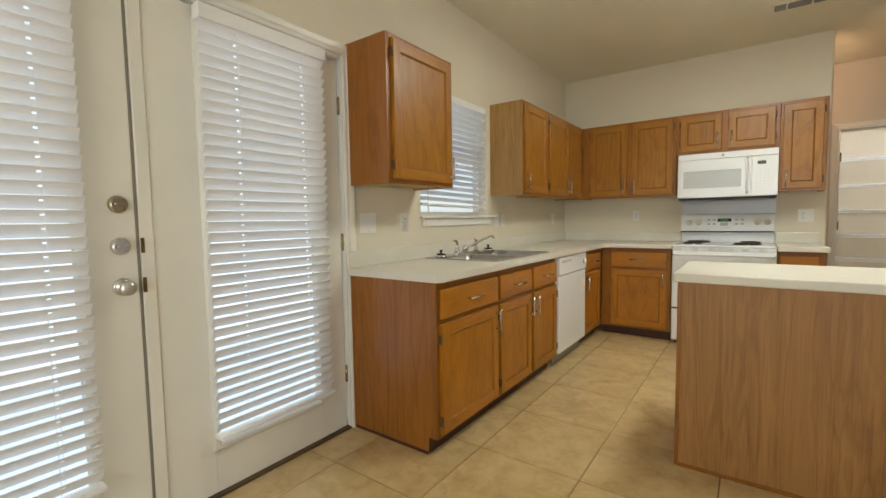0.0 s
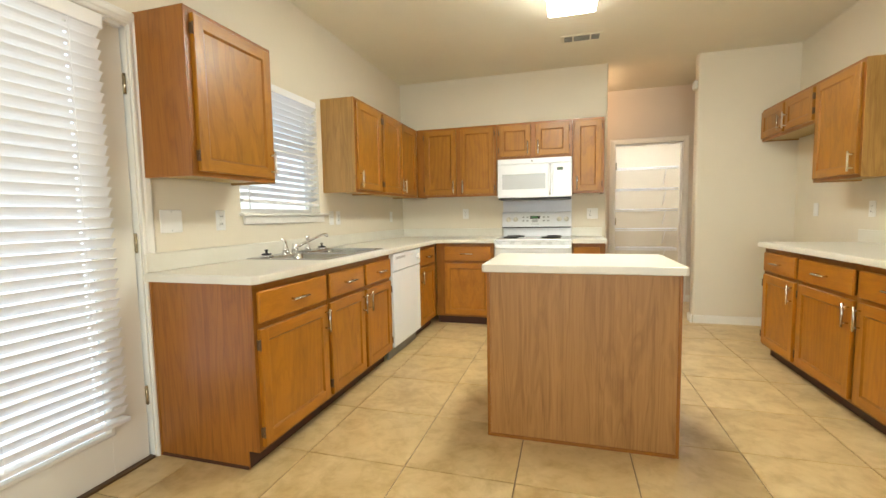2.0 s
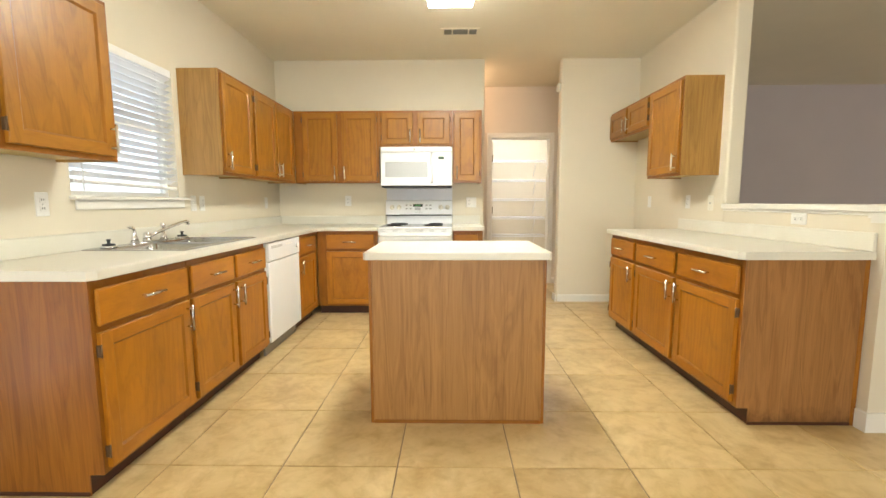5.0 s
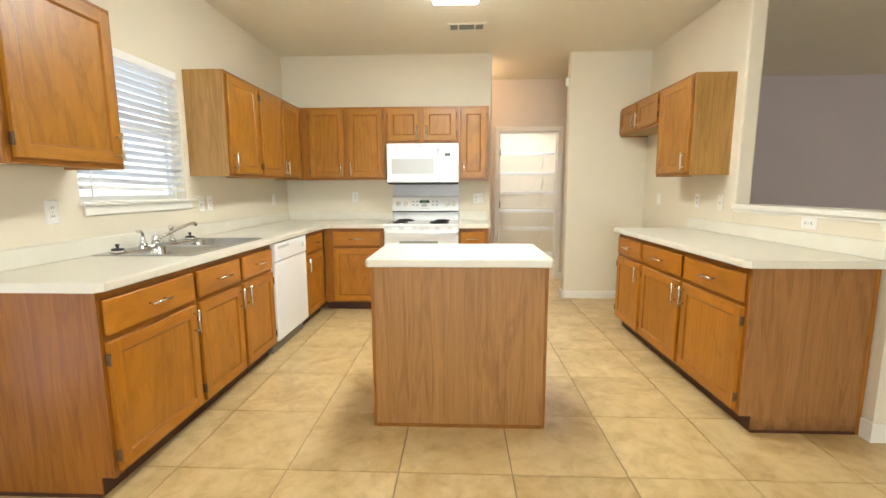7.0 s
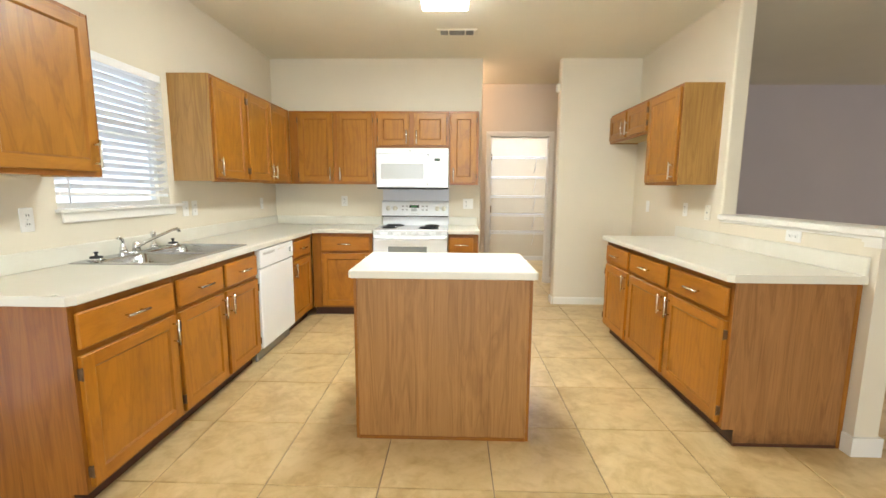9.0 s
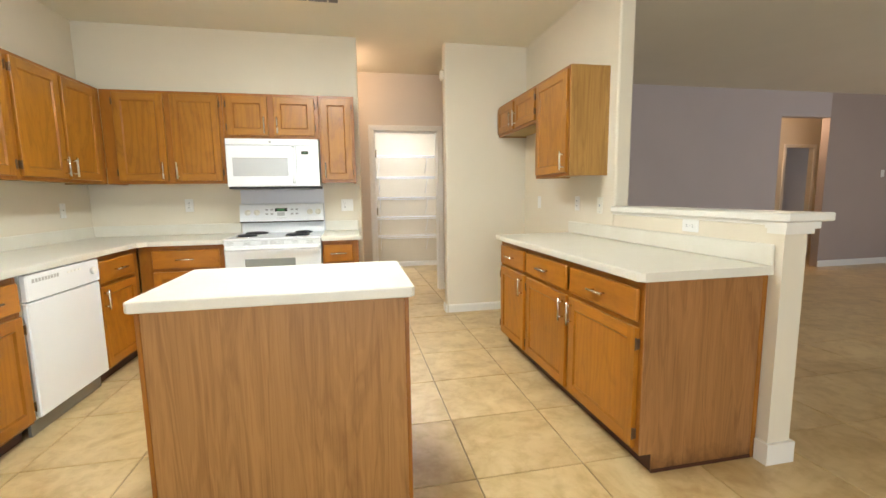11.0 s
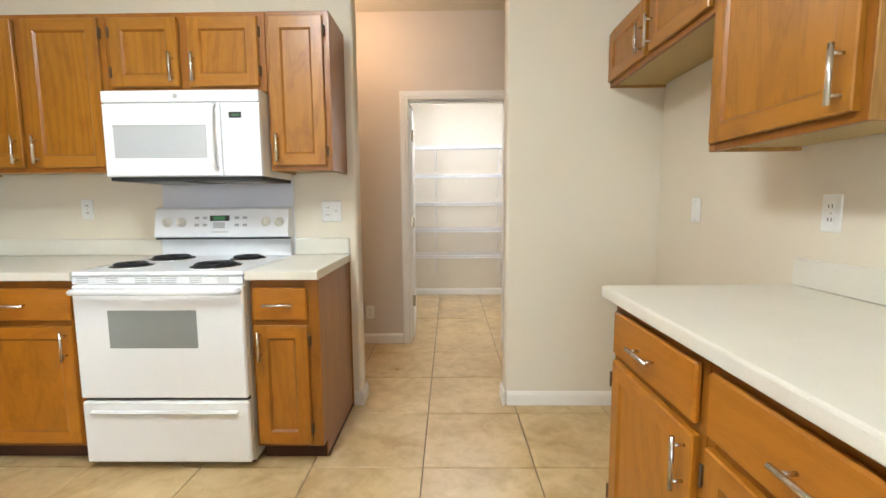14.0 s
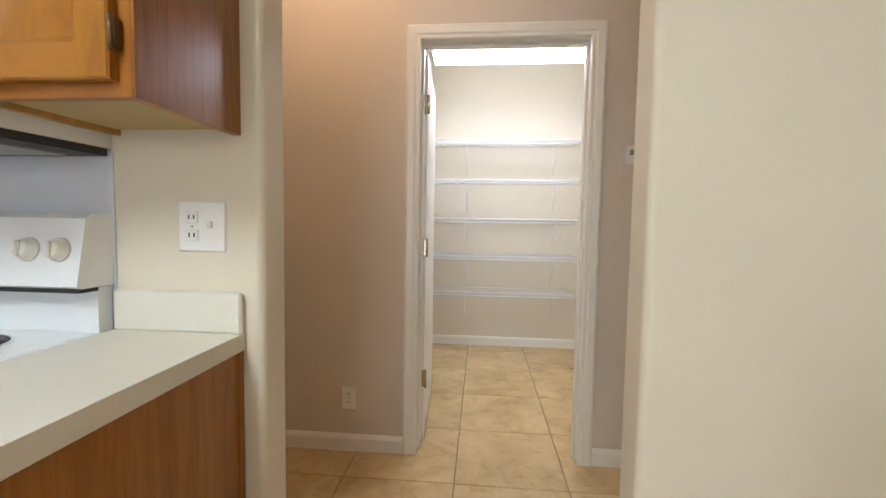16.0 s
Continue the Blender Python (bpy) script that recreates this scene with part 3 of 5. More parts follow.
base_unit("base_cabinet", R(3.478), 1.258, [(0.02, 0.60, "r", "l", True), (0.645, 1.232, "l", "r", True)], "wide honey oak base cabinet with two doors", ends="r", depth=0.612, end_wood=OAK_DARK_FOOT)


def wall_unit(name, m, width, z0, bays, label, ends="", depth=0.30, top=2.134, end_wood=OAK_PALE):
    cab = thing(name, m @ pose(0, 0, z0), label, "cabinet", "wall cabinets")
    h = top - z0
    bm = one((0.001, 0.016, 0.02, depth, 0, h), (width - 0.016, width - 0.001, 0.02, depth, 0, h), (0.016, width - 0.016, 0.02, depth, h - 0.016, h), (0.016, width - 0.016, depth - 0.01, depth, 0.02, h - 0.016))
    part("body", bm, OAK_PALE, cab)
    part("underside", one((0.016, width - 0.016, 0.02, depth - 0.01, 0.012, 0.024)), OAK_UNDER, cab, "pale unfinished underside")
    bm = bmesh.new()
    edges = sorted({0.0, width} | {round((a[1] + b[0]) / 2, 4) for a, b in zip(bays, bays[1:])})
    for e in edges:
        a, b = max(0.0005, e - 0.024), min(width - 0.0005, e + 0.024)
        if e == 0:
            b = max(b, bays[0][0] + 0.012)
        if e == width:
            a = min(a, bays[-1][1] - 0.012)
        cbox(bm, a, b, 0, 0.02, 0, h, 0.0015, 0)
    for a, b in zip(edges, edges[1:]):
        a, b = (max(a, bays[0][0] - 0.0125) if a == 0 else a), (min(b, bays[-1][1] + 0.0125) if b == width else b)
        for k0, k1 in ((0, 0.038), (h - 0.045, h)):
            cbox(bm, a + 0.0235, b - 0.0235, 0.0008, 0.0195, k0, k1, 0.001, 1)
    part("face_frame", bm, [OAK_FRAME, OAK_FRAME], cab)
    for x0, x1, side, hung in bays:
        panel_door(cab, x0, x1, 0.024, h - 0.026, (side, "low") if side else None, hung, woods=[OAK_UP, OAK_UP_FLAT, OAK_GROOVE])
    for e in ends:
        a, b = (-0.005, 0.0) if e == "l" else (width, width + 0.005)
        part("end_panel", one((a, b, 0.0, depth, 0.0, h)), end_wood, cab, "oak veneer end panel")
    return cab


LU = WEST + 0.30
U = lambda y0: pose(LU, y0, 0, 0, 0, 90)
LOW = 1.372
wall_unit("wall_cabinet", U(1.64), 0.575, LOW, [(0.03, 0.553, "r", "l")], "honey oak wall cabinet with one door beside the window", "lr", end_wood=OAK_END)
wall_unit("wall_cabinet", U(3.235), 0.51, LOW, [(0.018, 0.485, "l", "r")], "honey oak wall cabinet with one door", "l")
wall_unit("wall_cabinet", U(3.747), 0.983, LOW, [(0.03, 0.455, "r", "l"), (0.49, 0.90, "l", None)], "honey oak wall cabinet with two doors in the corner")
NU = NORTH - 0.30
wall_unit("wall_cabinet", pose(LU + 0.001, NU, 0), 0.915, LOW, [(0.095, 0.465, "r", "l"), (0.515, 0.888, "l", "r")], "honey oak wall cabinet with two doors")
wall_unit("wall_cabinet", pose(-0.402, NU, 0), 0.785, 1.758, [(0.03, 0.362, "r", "l"), (0.412, 0.752, "l", "r")], "short honey oak wall cabinet above the microwave")
wall_unit("wall_cabinet", pose(0.385, NU, 0), 0.305, LOW, [(0.018, 0.282, "l", "r")], "slim honey oak wall cabinet beside the microwave", "r", end_wood=OAK_END)
RU = EAST - 0.30
V = lambda y1: pose(RU, y1, 0, 0, 0, -90)
wall_unit("wall_cabinet", V(NORTH - 0.003), 0.955, 1.832, [(0.02, 0.452, "r", None), (0.492, 0.935, "l", "r")], "short honey oak wall cabinet over the fridge space")
wall_unit("wall_cabinet", V(4.07), 0.562, LOW, [(0.02, 0.54, "r", None)], "tall honey oak wall cabinet with one door", "lr")

# ---- island ----
IX0, IX1, IY0, IY1 = -0.062, 0.846, 2.215, 2.815
isle = thing("kitchen_island", pose(0, 0, 0), "freestanding kitchen island clad in oak veneer", "island")
part("back_panel", one((IX0 + 0.012, IX1 - 0.012, IY0, IY0 + 0.012, 0.0, 0.876)), OAK_SIDE, isle, "oak veneer back panel")
for a, b in ((IX0, IX0 + 0.0115), (IX1 - 0.0115, IX1)):
    part("side_panel", one((a, b, IY0 + 0.016, IY1 - 0.02, 0.0, 0.876)), OAK_SIDE, isle)
    part("corner_trim", one((a - 0.002, b + 0.002, IY0 - 0.005, IY0 + 0.0155, 0.0, 0.876, 0.002)), OAK_FRAME, isle, "thin oak corner trim")
part("base_shoe", one((IX0 + 0.014, IX1 - 0.014, IY0 - 0.008, IY0 - 0.0005, 0.0, 0.018, 0.002)), OAK_FRAME, isle, "thin oak shoe strip")
part("body", one((IX0 + 0.014, IX1 - 0.014, IY0 + 0.016, IY1 - 0.024, KICK, 0.87)), OAK_UNDER, isle)
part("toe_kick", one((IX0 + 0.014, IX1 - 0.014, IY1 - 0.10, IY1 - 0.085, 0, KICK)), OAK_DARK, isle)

# ---- worktops ----
TOP, UNDER = 0.916, 0.876
NOSE = [(0.0, UNDER), (-0.018, UNDER), (-0.021, UNDER + 0.002), (-0.022, UNDER + 0.005), (-0.022, TOP - 0.008), (-0.0205, TOP - 0.003), (-0.016, TOP - 0.0006), (0.0, TOP)]
STRIP = 0.06


def edge_profile():
    """The rolled front edge and the strip behind it, as (inwards, height)."""
    return [(STRIP, UNDER)] + [(0.022 + u, w) for u, w in NOSE] + [(STRIP, TOP)]


def along(path_points, inward):
    """Stations for a front edge that follows points; inward: at each point, the way that one metre inwards goes."""
    return [lambda u, w, p=p, n=n: Vector((p[0] + n[0] * u, p[1] + n[1] * u, w)) for p, n in zip(path_points, inward)]


LX, NY = WEST + 0.64, NORTH - 0.645              # front edges of the west and north worktops
top = thing("worktop", pose(0, 0, 0), "cream laminate worktop with rolled front edge, turning the corner", "countertop")
bm = bmesh.new()
Y0, CUT = 1.605, 0.025
sweep(bm, edge_profile(), along([(LX - CUT, Y0), (LX, Y0 + CUT), (LX, NY - 0.05), (LX + 0.05, NY), (-0.386, NY)], [(-1, 0), (-1, 0.0), (-1, 0.55), (-0.55, 1), (0, 1)]))
SX0, SX1, SY0, SY1 = -1.595, -1.04, 2.27, 3.108  # sink
XI = LX - STRIP
b = lambda x0, x1, y0, y1: cbox(bm, x0, x1, y0, y1, UNDER, TOP)
b(WEST + 0.002, LX - CUT - STRIP, Y0, SY0 + 0.02)
b(LX - CUT - STRIP, XI, Y0 + CUT, SY0 + 0.02)
b(WEST + 0.002, SX0 + 0.02, SY0 + 0.02, SY1 - 0.02)
b(SX1 - 0.02, XI, SY0 + 0.02, SY1 - 0.02)
b(WEST + 0.002, XI, SY1 - 0.02, NY - 0.02)
b(WEST + 0.002, XI + 0.01, NY - 0.02, NORTH - 0.002)
b(XI + 0.01, -0.386, NY + STRIP, NORTH - 0.002)
bmesh.ops.remove_doubles(bm, verts=bm.verts, dist=0.0005)
part("top", bm, LAMINATE, top)


def backsplash(parent, x0, x1, y0, y1):
    part("backsplash", one((x0, x1, y0, y1, TOP, TOP + 0.095, 0.005)), LAMINATE, parent, "low laminate backsplash")


backsplash(top, WEST + 0.002, WEST + 0.021, Y0, NORTH - 0.022)
backsplash(top, WEST + 0.002, -0.386, NORTH - 0.021, NORTH - 0.002)

def straight_top(parent, path_points, inward, depth, reach):
    """A worktop in one piece: the rolled edge follows the points and the board runs back to the wall; reach holds back what would pass it."""
    bm = bmesh.new()
    prof = [(depth, UNDER)] + [(0.022 + u, w) for u, w in NOSE] + [(depth, TOP)]
    sweep(bm, prof, [lambda u, w, at=at: reach(at(u, w)) for at in along(path_points, inward)])
    return part("top", bm, LAMINATE, parent)


small = thing("worktop", pose(0, 0, 0), "short cream laminate worktop beside the range", "countertop")
straight_top(small, [(0.384, NY), (0.70, NY)], [(0, 1), (0, 1)], NORTH - 0.002 - NY, lambda p: p)
backsplash(small, 0.384, 0.70, NORTH - 0.021, NORTH - 0.002)

RX = 1.803
right_top = thing("worktop", pose(0, 0, 0), "long cream laminate worktop beside the half wall", "countertop")
straight_top(right_top, [(RX, 4.03), (RX, 2.19 + CUT), (RX + CUT, 2.19)], [(1, 0)] * 3, EAST - 0.002 - RX, lambda p: Vector((min(p.x, EAST - 0.002), p.y, p.z)))
backsplash(right_top, EAST - 0.021, EAST - 0.002, 2.19, 4.03)

isle_top = thing("island_worktop", pose(0, 0, 0), "cream laminate worktop on the oak island", "countertop")
bm = bmesh.new()
x0, x1, y0, y1 = -0.086, 0.870, 2.19, 2.845
ins = [(0.7071, 0.7071)] * 2 + [(-0.7071, 0.7071)] * 2 + [(-0.7071, -0.7071)] * 2 + [(0.7071, -0.7071)] * 2
q = 0.012
pts = [(x0, y0 + q), (x0 + q, y0), (x1 - q, y0), (x1, y0 + q), (x1, y1 - q), (x1 - q, y1), (x0 + q, y1), (x0, y1 - q)]
prof = [(0.022 + u, w) for u, w in NOSE]
rings = [[bm.verts.new((p[0] + n[0] * u, p[1] + n[1] * u, w)) for u, w in prof] for p, n in zip(pts, ins)]
for r, s in zip(rings, rings[1:] + rings[:1]):
    for k in range(len(prof) - 1):
        bm.faces.new((r[k], s[k], s[k + 1], r[k + 1]))
bm.faces.new([r[-1] for r in rings])
bm.faces.new([r[0] for r in rings][::-1])
part("top", bm, LAMINATE, isle_top)

# ---- glazed doors, window and blinds on the west wall ----
def disc(bm, c, axis, r, thick, seg=20, mi=0):
    a = Vector(axis).normalized()
    c = Vector(c)
    tube(bm, [c, c + a * thick * 0.8, c + a * thick], [r, r, r * 0.9], seg, mi)


DX = WEST - 0.022                                # room face of the door leaves
LEAF = 0.92


def glazed_door(name, y0, label, hung, hardware):
    door = tagged(thing(name, pose(DX, y0, 0.012, 0, 0, 90), label, "door"), kind="structure")
    a, b, z0, z1, top = 0.19, 0.75, 0.197, 1.975, 2.04
    part("stile", one((0, a, 0, 0.044, 0, top, 0.002)), DOORWHITE, door)
    part("stile", one((b, LEAF, 0, 0.044, 0, top, 0.002)), DOORWHITE, door)
    part("rail", one((a, b, 0.0006, 0.0434, 0, z0)), DOORWHITE, door)
    part("rail", one((a, b, 0.0006, 0.0434, z1, top)), DOORWHITE, door)
    bm = bmesh.new()
    w = 0.032
    prof = [(0, 0.0), (0, -0.006), (0.008, -0.013), (0.022, -0.013), (w, -0.004), (w, 0.0)]
    corners = [((a - 0.012, z0 - 0.012), (1, 1)), ((b + 0.012, z0 - 0.012), (-1, 1)), ((b + 0.012, z1 + 0.012), (-1, -1)), ((a - 0.012, z1 + 0.012), (1, -1))]
    rings = [[bm.verts.new((p[0] + n[0] * u, v, p[1] + n[1] * u)) for u, v in prof] for p, n in corners]
    for r, s in zip(rings, rings[1:] + rings[:1]):
        for k in range(len(prof) - 1):
            bm.faces.new((r[k], s[k], s[k + 1], r[k + 1]))
    part("glazing_frame", bm, DOORWHITE, door)
    pane = part("pane", one((a, b, 0.018, 0.023, z0, z1)), GLASS, door, "clear glass pane")
    pane.visible_shadow = False
    if hung:
        for z in (0.305, 1.05, 1.79):
            bm = one((LEAF - 0.001, LEAF + 0.006, -0.003, 0.012, z - 0.045, z + 0.045, 0.001))
            tube(bm, [(LEAF + 0.004, -0.006, z - 0.047), (LEAF + 0.004, -0.006, z + 0.047)], 0.006, 10)
            part("hinge", bm, BRASS, door, "aged brass butt hinge")
    if hardware:
        x = 0.868
        for z, m in ((1.238, BRASS), (1.088, NICKEL)):
            bm = bmesh.new()
            tube(bm, [(x, 0.001, z), (x, -0.006, z), (x, -0.014, z), (x, -0.02, z)], [0.031, 0.032, 0.028, 0.022], 24)
            cbox(bm, x - 0.018, x + 0.018, -0.034, -0.019, z - 0.005, z + 0.005, 0.003)
            part("deadbolt", bm, m, door, "round metal deadbolt turn")
        bm = bmesh.new()
        z = 0.94
        tube(bm, [(x, 0.001, z), (x, -0.006, z), (x, -0.010, z), (x, -0.012, z), (x, -0.035, z), (x, -0.04, z), (x, -0.055, z), (x, -0.066, z), (x, -0.069, z)],
             [0.032, 0.032, 0.026, 0.013, 0.013, 0.022, 0.028, 0.022, 0.008], 24)
        part("knob", bm, NICKEL, door, "round satin nickel door knob")
    return door


glazed_door("door_1", -0.308, "cream white full-lite glazed patio door, closed", False, True)
glazed_door("door_2", 0.668, "cream white full-lite glazed patio door, closed", True, False)
# frame, stop, astragal and sill of the pair
frame_bm = one((W0, WEST, DOOR_Y1 - 0.016, DOOR_Y1 - 0.001, 0, 2.075), (W0, WEST, DOOR_Y0 + 0.001, DOOR_Y0 + 0.016, 0, 2.075), (W0, WEST, DOOR_Y0 + 0.016, DOOR_Y1 - 0.016, 2.058, 2.074))
solid("door_frame", frame_bm, TRIM, "cream white frame of the patio doors", "door frame", "structure")
solid("door_threshold", one((W0 - 0.02, WEST + 0.004, DOOR_Y0 + 0.017, DOOR_Y1 - 0.017, 0, 0.011)), BRONZE, "dark bronze threshold of the patio doors", "threshold", "structure")
astragal = one((DX - 0.05, DX + 0.002, 0.6125, 0.6215, 0.014, 2.05, 0.002))
solid("door_astragal", astragal, STRIPGREY, "dark weather strip between the door leaves", "trim", "structure")
solid("door_astragal_board", one((DX - 0.04, DX + 0.009, 0.622, 0.6665, 0.014, 2.05, 0.003)), DOORWHITE, "cream white astragal board covering the joint of the doors", "trim", "structure")


def casing(name, legs, head, m, label, wide=0.06):
    """Door casing in a wall's frame: legs (x of inner edge, outward sign), head (x0, x1, z)."""
    cs = thing(name, m, label, "trim")
    cs["kind"] = "structure"
    prof = [(0, 0), (0, -0.009), (0.006, -0.013), (0.02, -0.011), (0.028, -0.016), (wide - 0.01, -0.019), (wide, -0.013), (wide, 0)]
    x0, x1, z = head
    for x, s in legs:
        bm = bmesh.new()
        sweep(bm, prof, [lambda u, v, x=x, s=s: Vector((x + s * u, v, 0)), lambda u, v, x=x, s=s: Vector((x + s * u, v, z + u))])
        part("casing_leg", bm, TRIM, cs)
    bm = bmesh.new()
    ends = {s: x for x, s in legs}
    sweep(bm, prof, [lambda u, v: Vector((x0 - (u if -1 in ends else 0), v, z + u)), lambda u, v: Vector((x1 + (u if 1 in ends else 0), v, z + u))])
    part("casing_head", bm, TRIM, cs)
    return cs


casing("door_casing", [(1.607, 1), (-0.318, -1)], (-0.318, 1.607, 2.068), pose(WEST, 0, 0, 0, 0, 90), "cream white casing round the patio doors")


def blind(name, m, width, top, bottom, tilt, pitch, label, slope=0.0, cords=(0.2, 0.72), valance=0.06, gap_low=0.0):
    """A slatted blind; tilt lifts the room edge of the slats (degrees)."""
    bl = thing(name, m, label, "blind", "slatted blinds")
    part("headrail", one((0, width, -0.062, -0.006, top - valance, top, 0.003)), BLIND, bl)
    n = int((top - valance - bottom - 0.03) / pitch)
    bm = bmesh.new()
    c, s = math.cos(radians(tilt)), math.sin(radians(tilt))
    def strip(u0, u1, xa, xb):
        us = [u0 + (u1 - u0) * k / 4 for k in range(5)]
        arc = [(u, 0.0022 * (1 - (u / 0.025) ** 2)) for u in us]
        prof = arc + [(u, v - 0.0026) for u, v in reversed(arc)]
        sweep(bm, prof, [lambda u, v, x=x: Vector((x, u * c + v * s, -u * s + v * c)) for x in (xa, xb)])

    # each slat has a square cord hole at every ladder
    start = 0.006
    for f in cords:
        x = width * f
        strip(-0.025, 0.025, start, x - 0.0065)
        strip(-0.025, -0.0095, x - 0.0065, x + 0.0065)
        strip(-0.0015, 0.025, x - 0.0065, x + 0.0065)
        start = x + 0.0065
    strip(-0.025, 0.025, start, width - 0.006)
    me = mesh_of("slat", bm, [BLIND])
    for k in range(n):
        ob = new("slat", me)
        ob.parent = bl
        z = top - valance - 0.02 - pitch * k
        share = k / max(1, n - 1)
        ob.location = (0, -0.034, z)
        ob.rotation_euler = (radians(random.uniform(-0.6, 0.6)), -slope * share ** 3, 0)
    zb = top - valance - 0.02 - pitch * n
    bm = one((0.004, width - 0.004, -0.06, -0.008, -0.010, 0.010, 0.004))
    rail = part("bottom_rail", bm, BLIND, bl)
    rail.location, rail.rotation_euler = (0, 0, zb + gap_low), (0, -slope, 0)
    for f in cords:
        x = width * f
        for y, hw in ((-0.0605, 0.0006), (-0.006, 0.0012)):
            bm = one((x - hw, x + hw, y - 0.0006, y + 0.0006, zb + 0.008, top - valance))
            part("ladder_cord", bm, BLIND, bl)
    return bl


blind("window_blind", pose(DX + 0.012, -0.165, 0, 0, 0, 90), 0.625, 2.045, 0.232, 54, 0.0445, "white slatted blind hung on the glazed door, nearly closed", cords=(0.18, 0.82))
blind("window_blind", pose(DX + 0.012, 0.842, 0, 0, 0, 90), 0.62, 2.045, 0.232, 54, 0.0445, "white slatted blind hung on the glazed door, nearly closed", cords=(0.25, 0.78))
blind("window_blind", pose(WEST - 0.054, WIN_Y0 + 0.014, 0, 0, 0, 90), WIN_Y1 - WIN_Y0 - 0.028, WIN_Z1 - 0.002, 1.245, 27, 0.043, "white slatted window blind, half open, bottom rail askew",
      slope=-0.022, cords=(0.16, 0.84), valance=0.05)
wand = thing("blind_wand", pose(WEST + 0.012, 2.335, 2.02), "thin white tilt wand of the window blind", "blind wand")
bm = bmesh.new()
tube(bm, [(0, 0, 0.0), (0.001, 0.002, -0.4), (0.001, 0.003, -0.79)], 0.0042, 8)
part("rod", bm, BLIND, wand)
bm = bmesh.new()
tube(bm, [(-0.004, 0, 0.0), (0, 0, 0.012), (-0.03, 0, 0.02)], 0.002, 6)
part("hook", bm, CHROME, wand)
for z in (1.10, 0.952):
    solid("strike_plate", one((DX + 0.0085, DX + 0.0115, 0.6215, 0.634, z - 0.028, z + 0.028, 0.001)), BRONZE, "dark bronze strike plate on the door edge", "strike plate")
contact = thing("door_contact", pose(WEST, 1.535, 2.049, 0, 0, 90), "small white alarm contact above the patio door", "alarm contact")
part("case", one((-0.035, 0.035, -0.012, 0.02, -0.009, 0.009, 0.003)), PLASTIC, contact)
# sash window
win = tagged(thing("window_1", pose(W0 + 0.045, WIN_Y0, 0, 0, 0, 90), "white vinyl double-hung window behind a blind", "window"), kind="structure")
ww = WIN_Y1 - WIN_Y0
mid = 1.675
part("window_frame", one((0, 0.035, 0, 0.04, WIN_Z0, WIN_Z1), (ww - 0.035, ww, 0, 0.04, WIN_Z0, WIN_Z1), (0.035, ww - 0.035, 0, 0.04, WIN_Z0, WIN_Z0 + 0.035), (0.035, ww - 0.035, 0, 0.04, WIN_Z1 - 0.035, WIN_Z1)), TRIM, win)
part("meeting_rail", one((0.035, ww - 0.035, -0.006, 0.034, mid - 0.022, mid + 0.022, 0.003)), TRIM, win)
for z0, z1 in ((WIN_Z0 + 0.035, mid - 0.022), (mid + 0.022, WIN_Z1 - 0.035)):
    p = part("pane", one((0.035, ww - 0.035, 0.016, 0.02, z0, z1)), GLASS, win, "clear glass pane")
    p.visible_shadow = False
sill = thing("window_sill", pose(WEST, 0, 0, 0, 0, 90), "cream white wooden sill and apron under the window", "window sill")
sill["kind"] = "structure"
part("sill_board", one((2.25, 3.285, -0.04, -0.0005, 1.186, 1.206, 0.005), (WIN_Y0 + 0.001, WIN_Y1 - 0.001, -0.0005, 0.07, 1.2005, 1.2055)), TRIM, sill)
part("apron", one((2.283, 3.205, -0.017, -0.0005, 1.132, 1.186, 0.004)), TRIM, sill)

# ---- appliances ----
dw = thing("dishwasher", pose(LB, 3.179, 0, 0, 0, 90), "white built-in dishwasher with a slim control strip", "dishwasher")
part("tub_body", one((0.006, 0.648, 0.0, 0.56, 0.10, 0.868)), ENAMEL, dw)
part("door", one((0.006, 0.648, -0.028, -0.0005, 0.108, 0.722, 0.006)), ENAMEL, dw)
panel = part("control_panel", one((0.006, 0.648, -0.034, -0.0005, 0.727, 0.868, 0.006)), ENAMEL, dw)
for k in range(9):
    part("vent_slot", one((0.05 + 0.024 * k, 0.066 + 0.024 * k, -0.0352, -0.0335, 0.822, 0.842)), GREYPRINT, panel)
for k in range(4):
    part("button", one((0.33 + 0.035 * k, 0.354 + 0.035 * k, -0.0375, -0.0335, 0.826, 0.838, 0.001)), PLASTIC, panel)
bm = bmesh.new()
disc(bm, (0.575, -0.034, 0.80), (0, -1, 0), 0.024, 0.018)
part("dial", bm, PLASTIC, panel)
part("kick_plate", one((0.006, 0.648, 0.03, 0.045, 0.004, 0.098)), GREYMETAL, dw, "grey metal kick plate")

RY = 4.385
rng = thing("electric_range", pose(0, RY, 0), "white freestanding electric range with four coil burners", "range")
part("body", one((-0.377, 0.377, 0.03, 0.635, 0.03, 0.893)), ENAMEL, rng)
for x in (-0.34, 0.34):
    for y in (0.08, 0.58):
        bm = bmesh.new()
        tube(bm, [(x, y, 0), (x, y, 0.031)], 0.018, 12)
        part("foot", bm, RUBBER, rng)
part("cooktop", one((-0.379, 0.379, -0.004, 0.60, 0.895, 0.916, 0.008)), ENAMEL, rng)
part("riser", one((-0.372, 0.372, 0.60, 0.637, 0.896, 1.02)), ENAMEL, rng)
bm = bmesh.new()
sweep(bm, [(0.545, 1.028), (0.572, 1.178), (0.586, 1.19), (0.64, 1.19), (0.64, 1.022), (0.556, 1.022)], [lambda u, w, x=x: Vector((x, u, w)) for x in (-0.376, 0.376)])
guard = part("backguard", bm, ENAMEL, rng)
part("shadow_gap", one((-0.374, 0.374, 0.5535, 0.5995, 1.013, 1.0215)), GAP, rng)
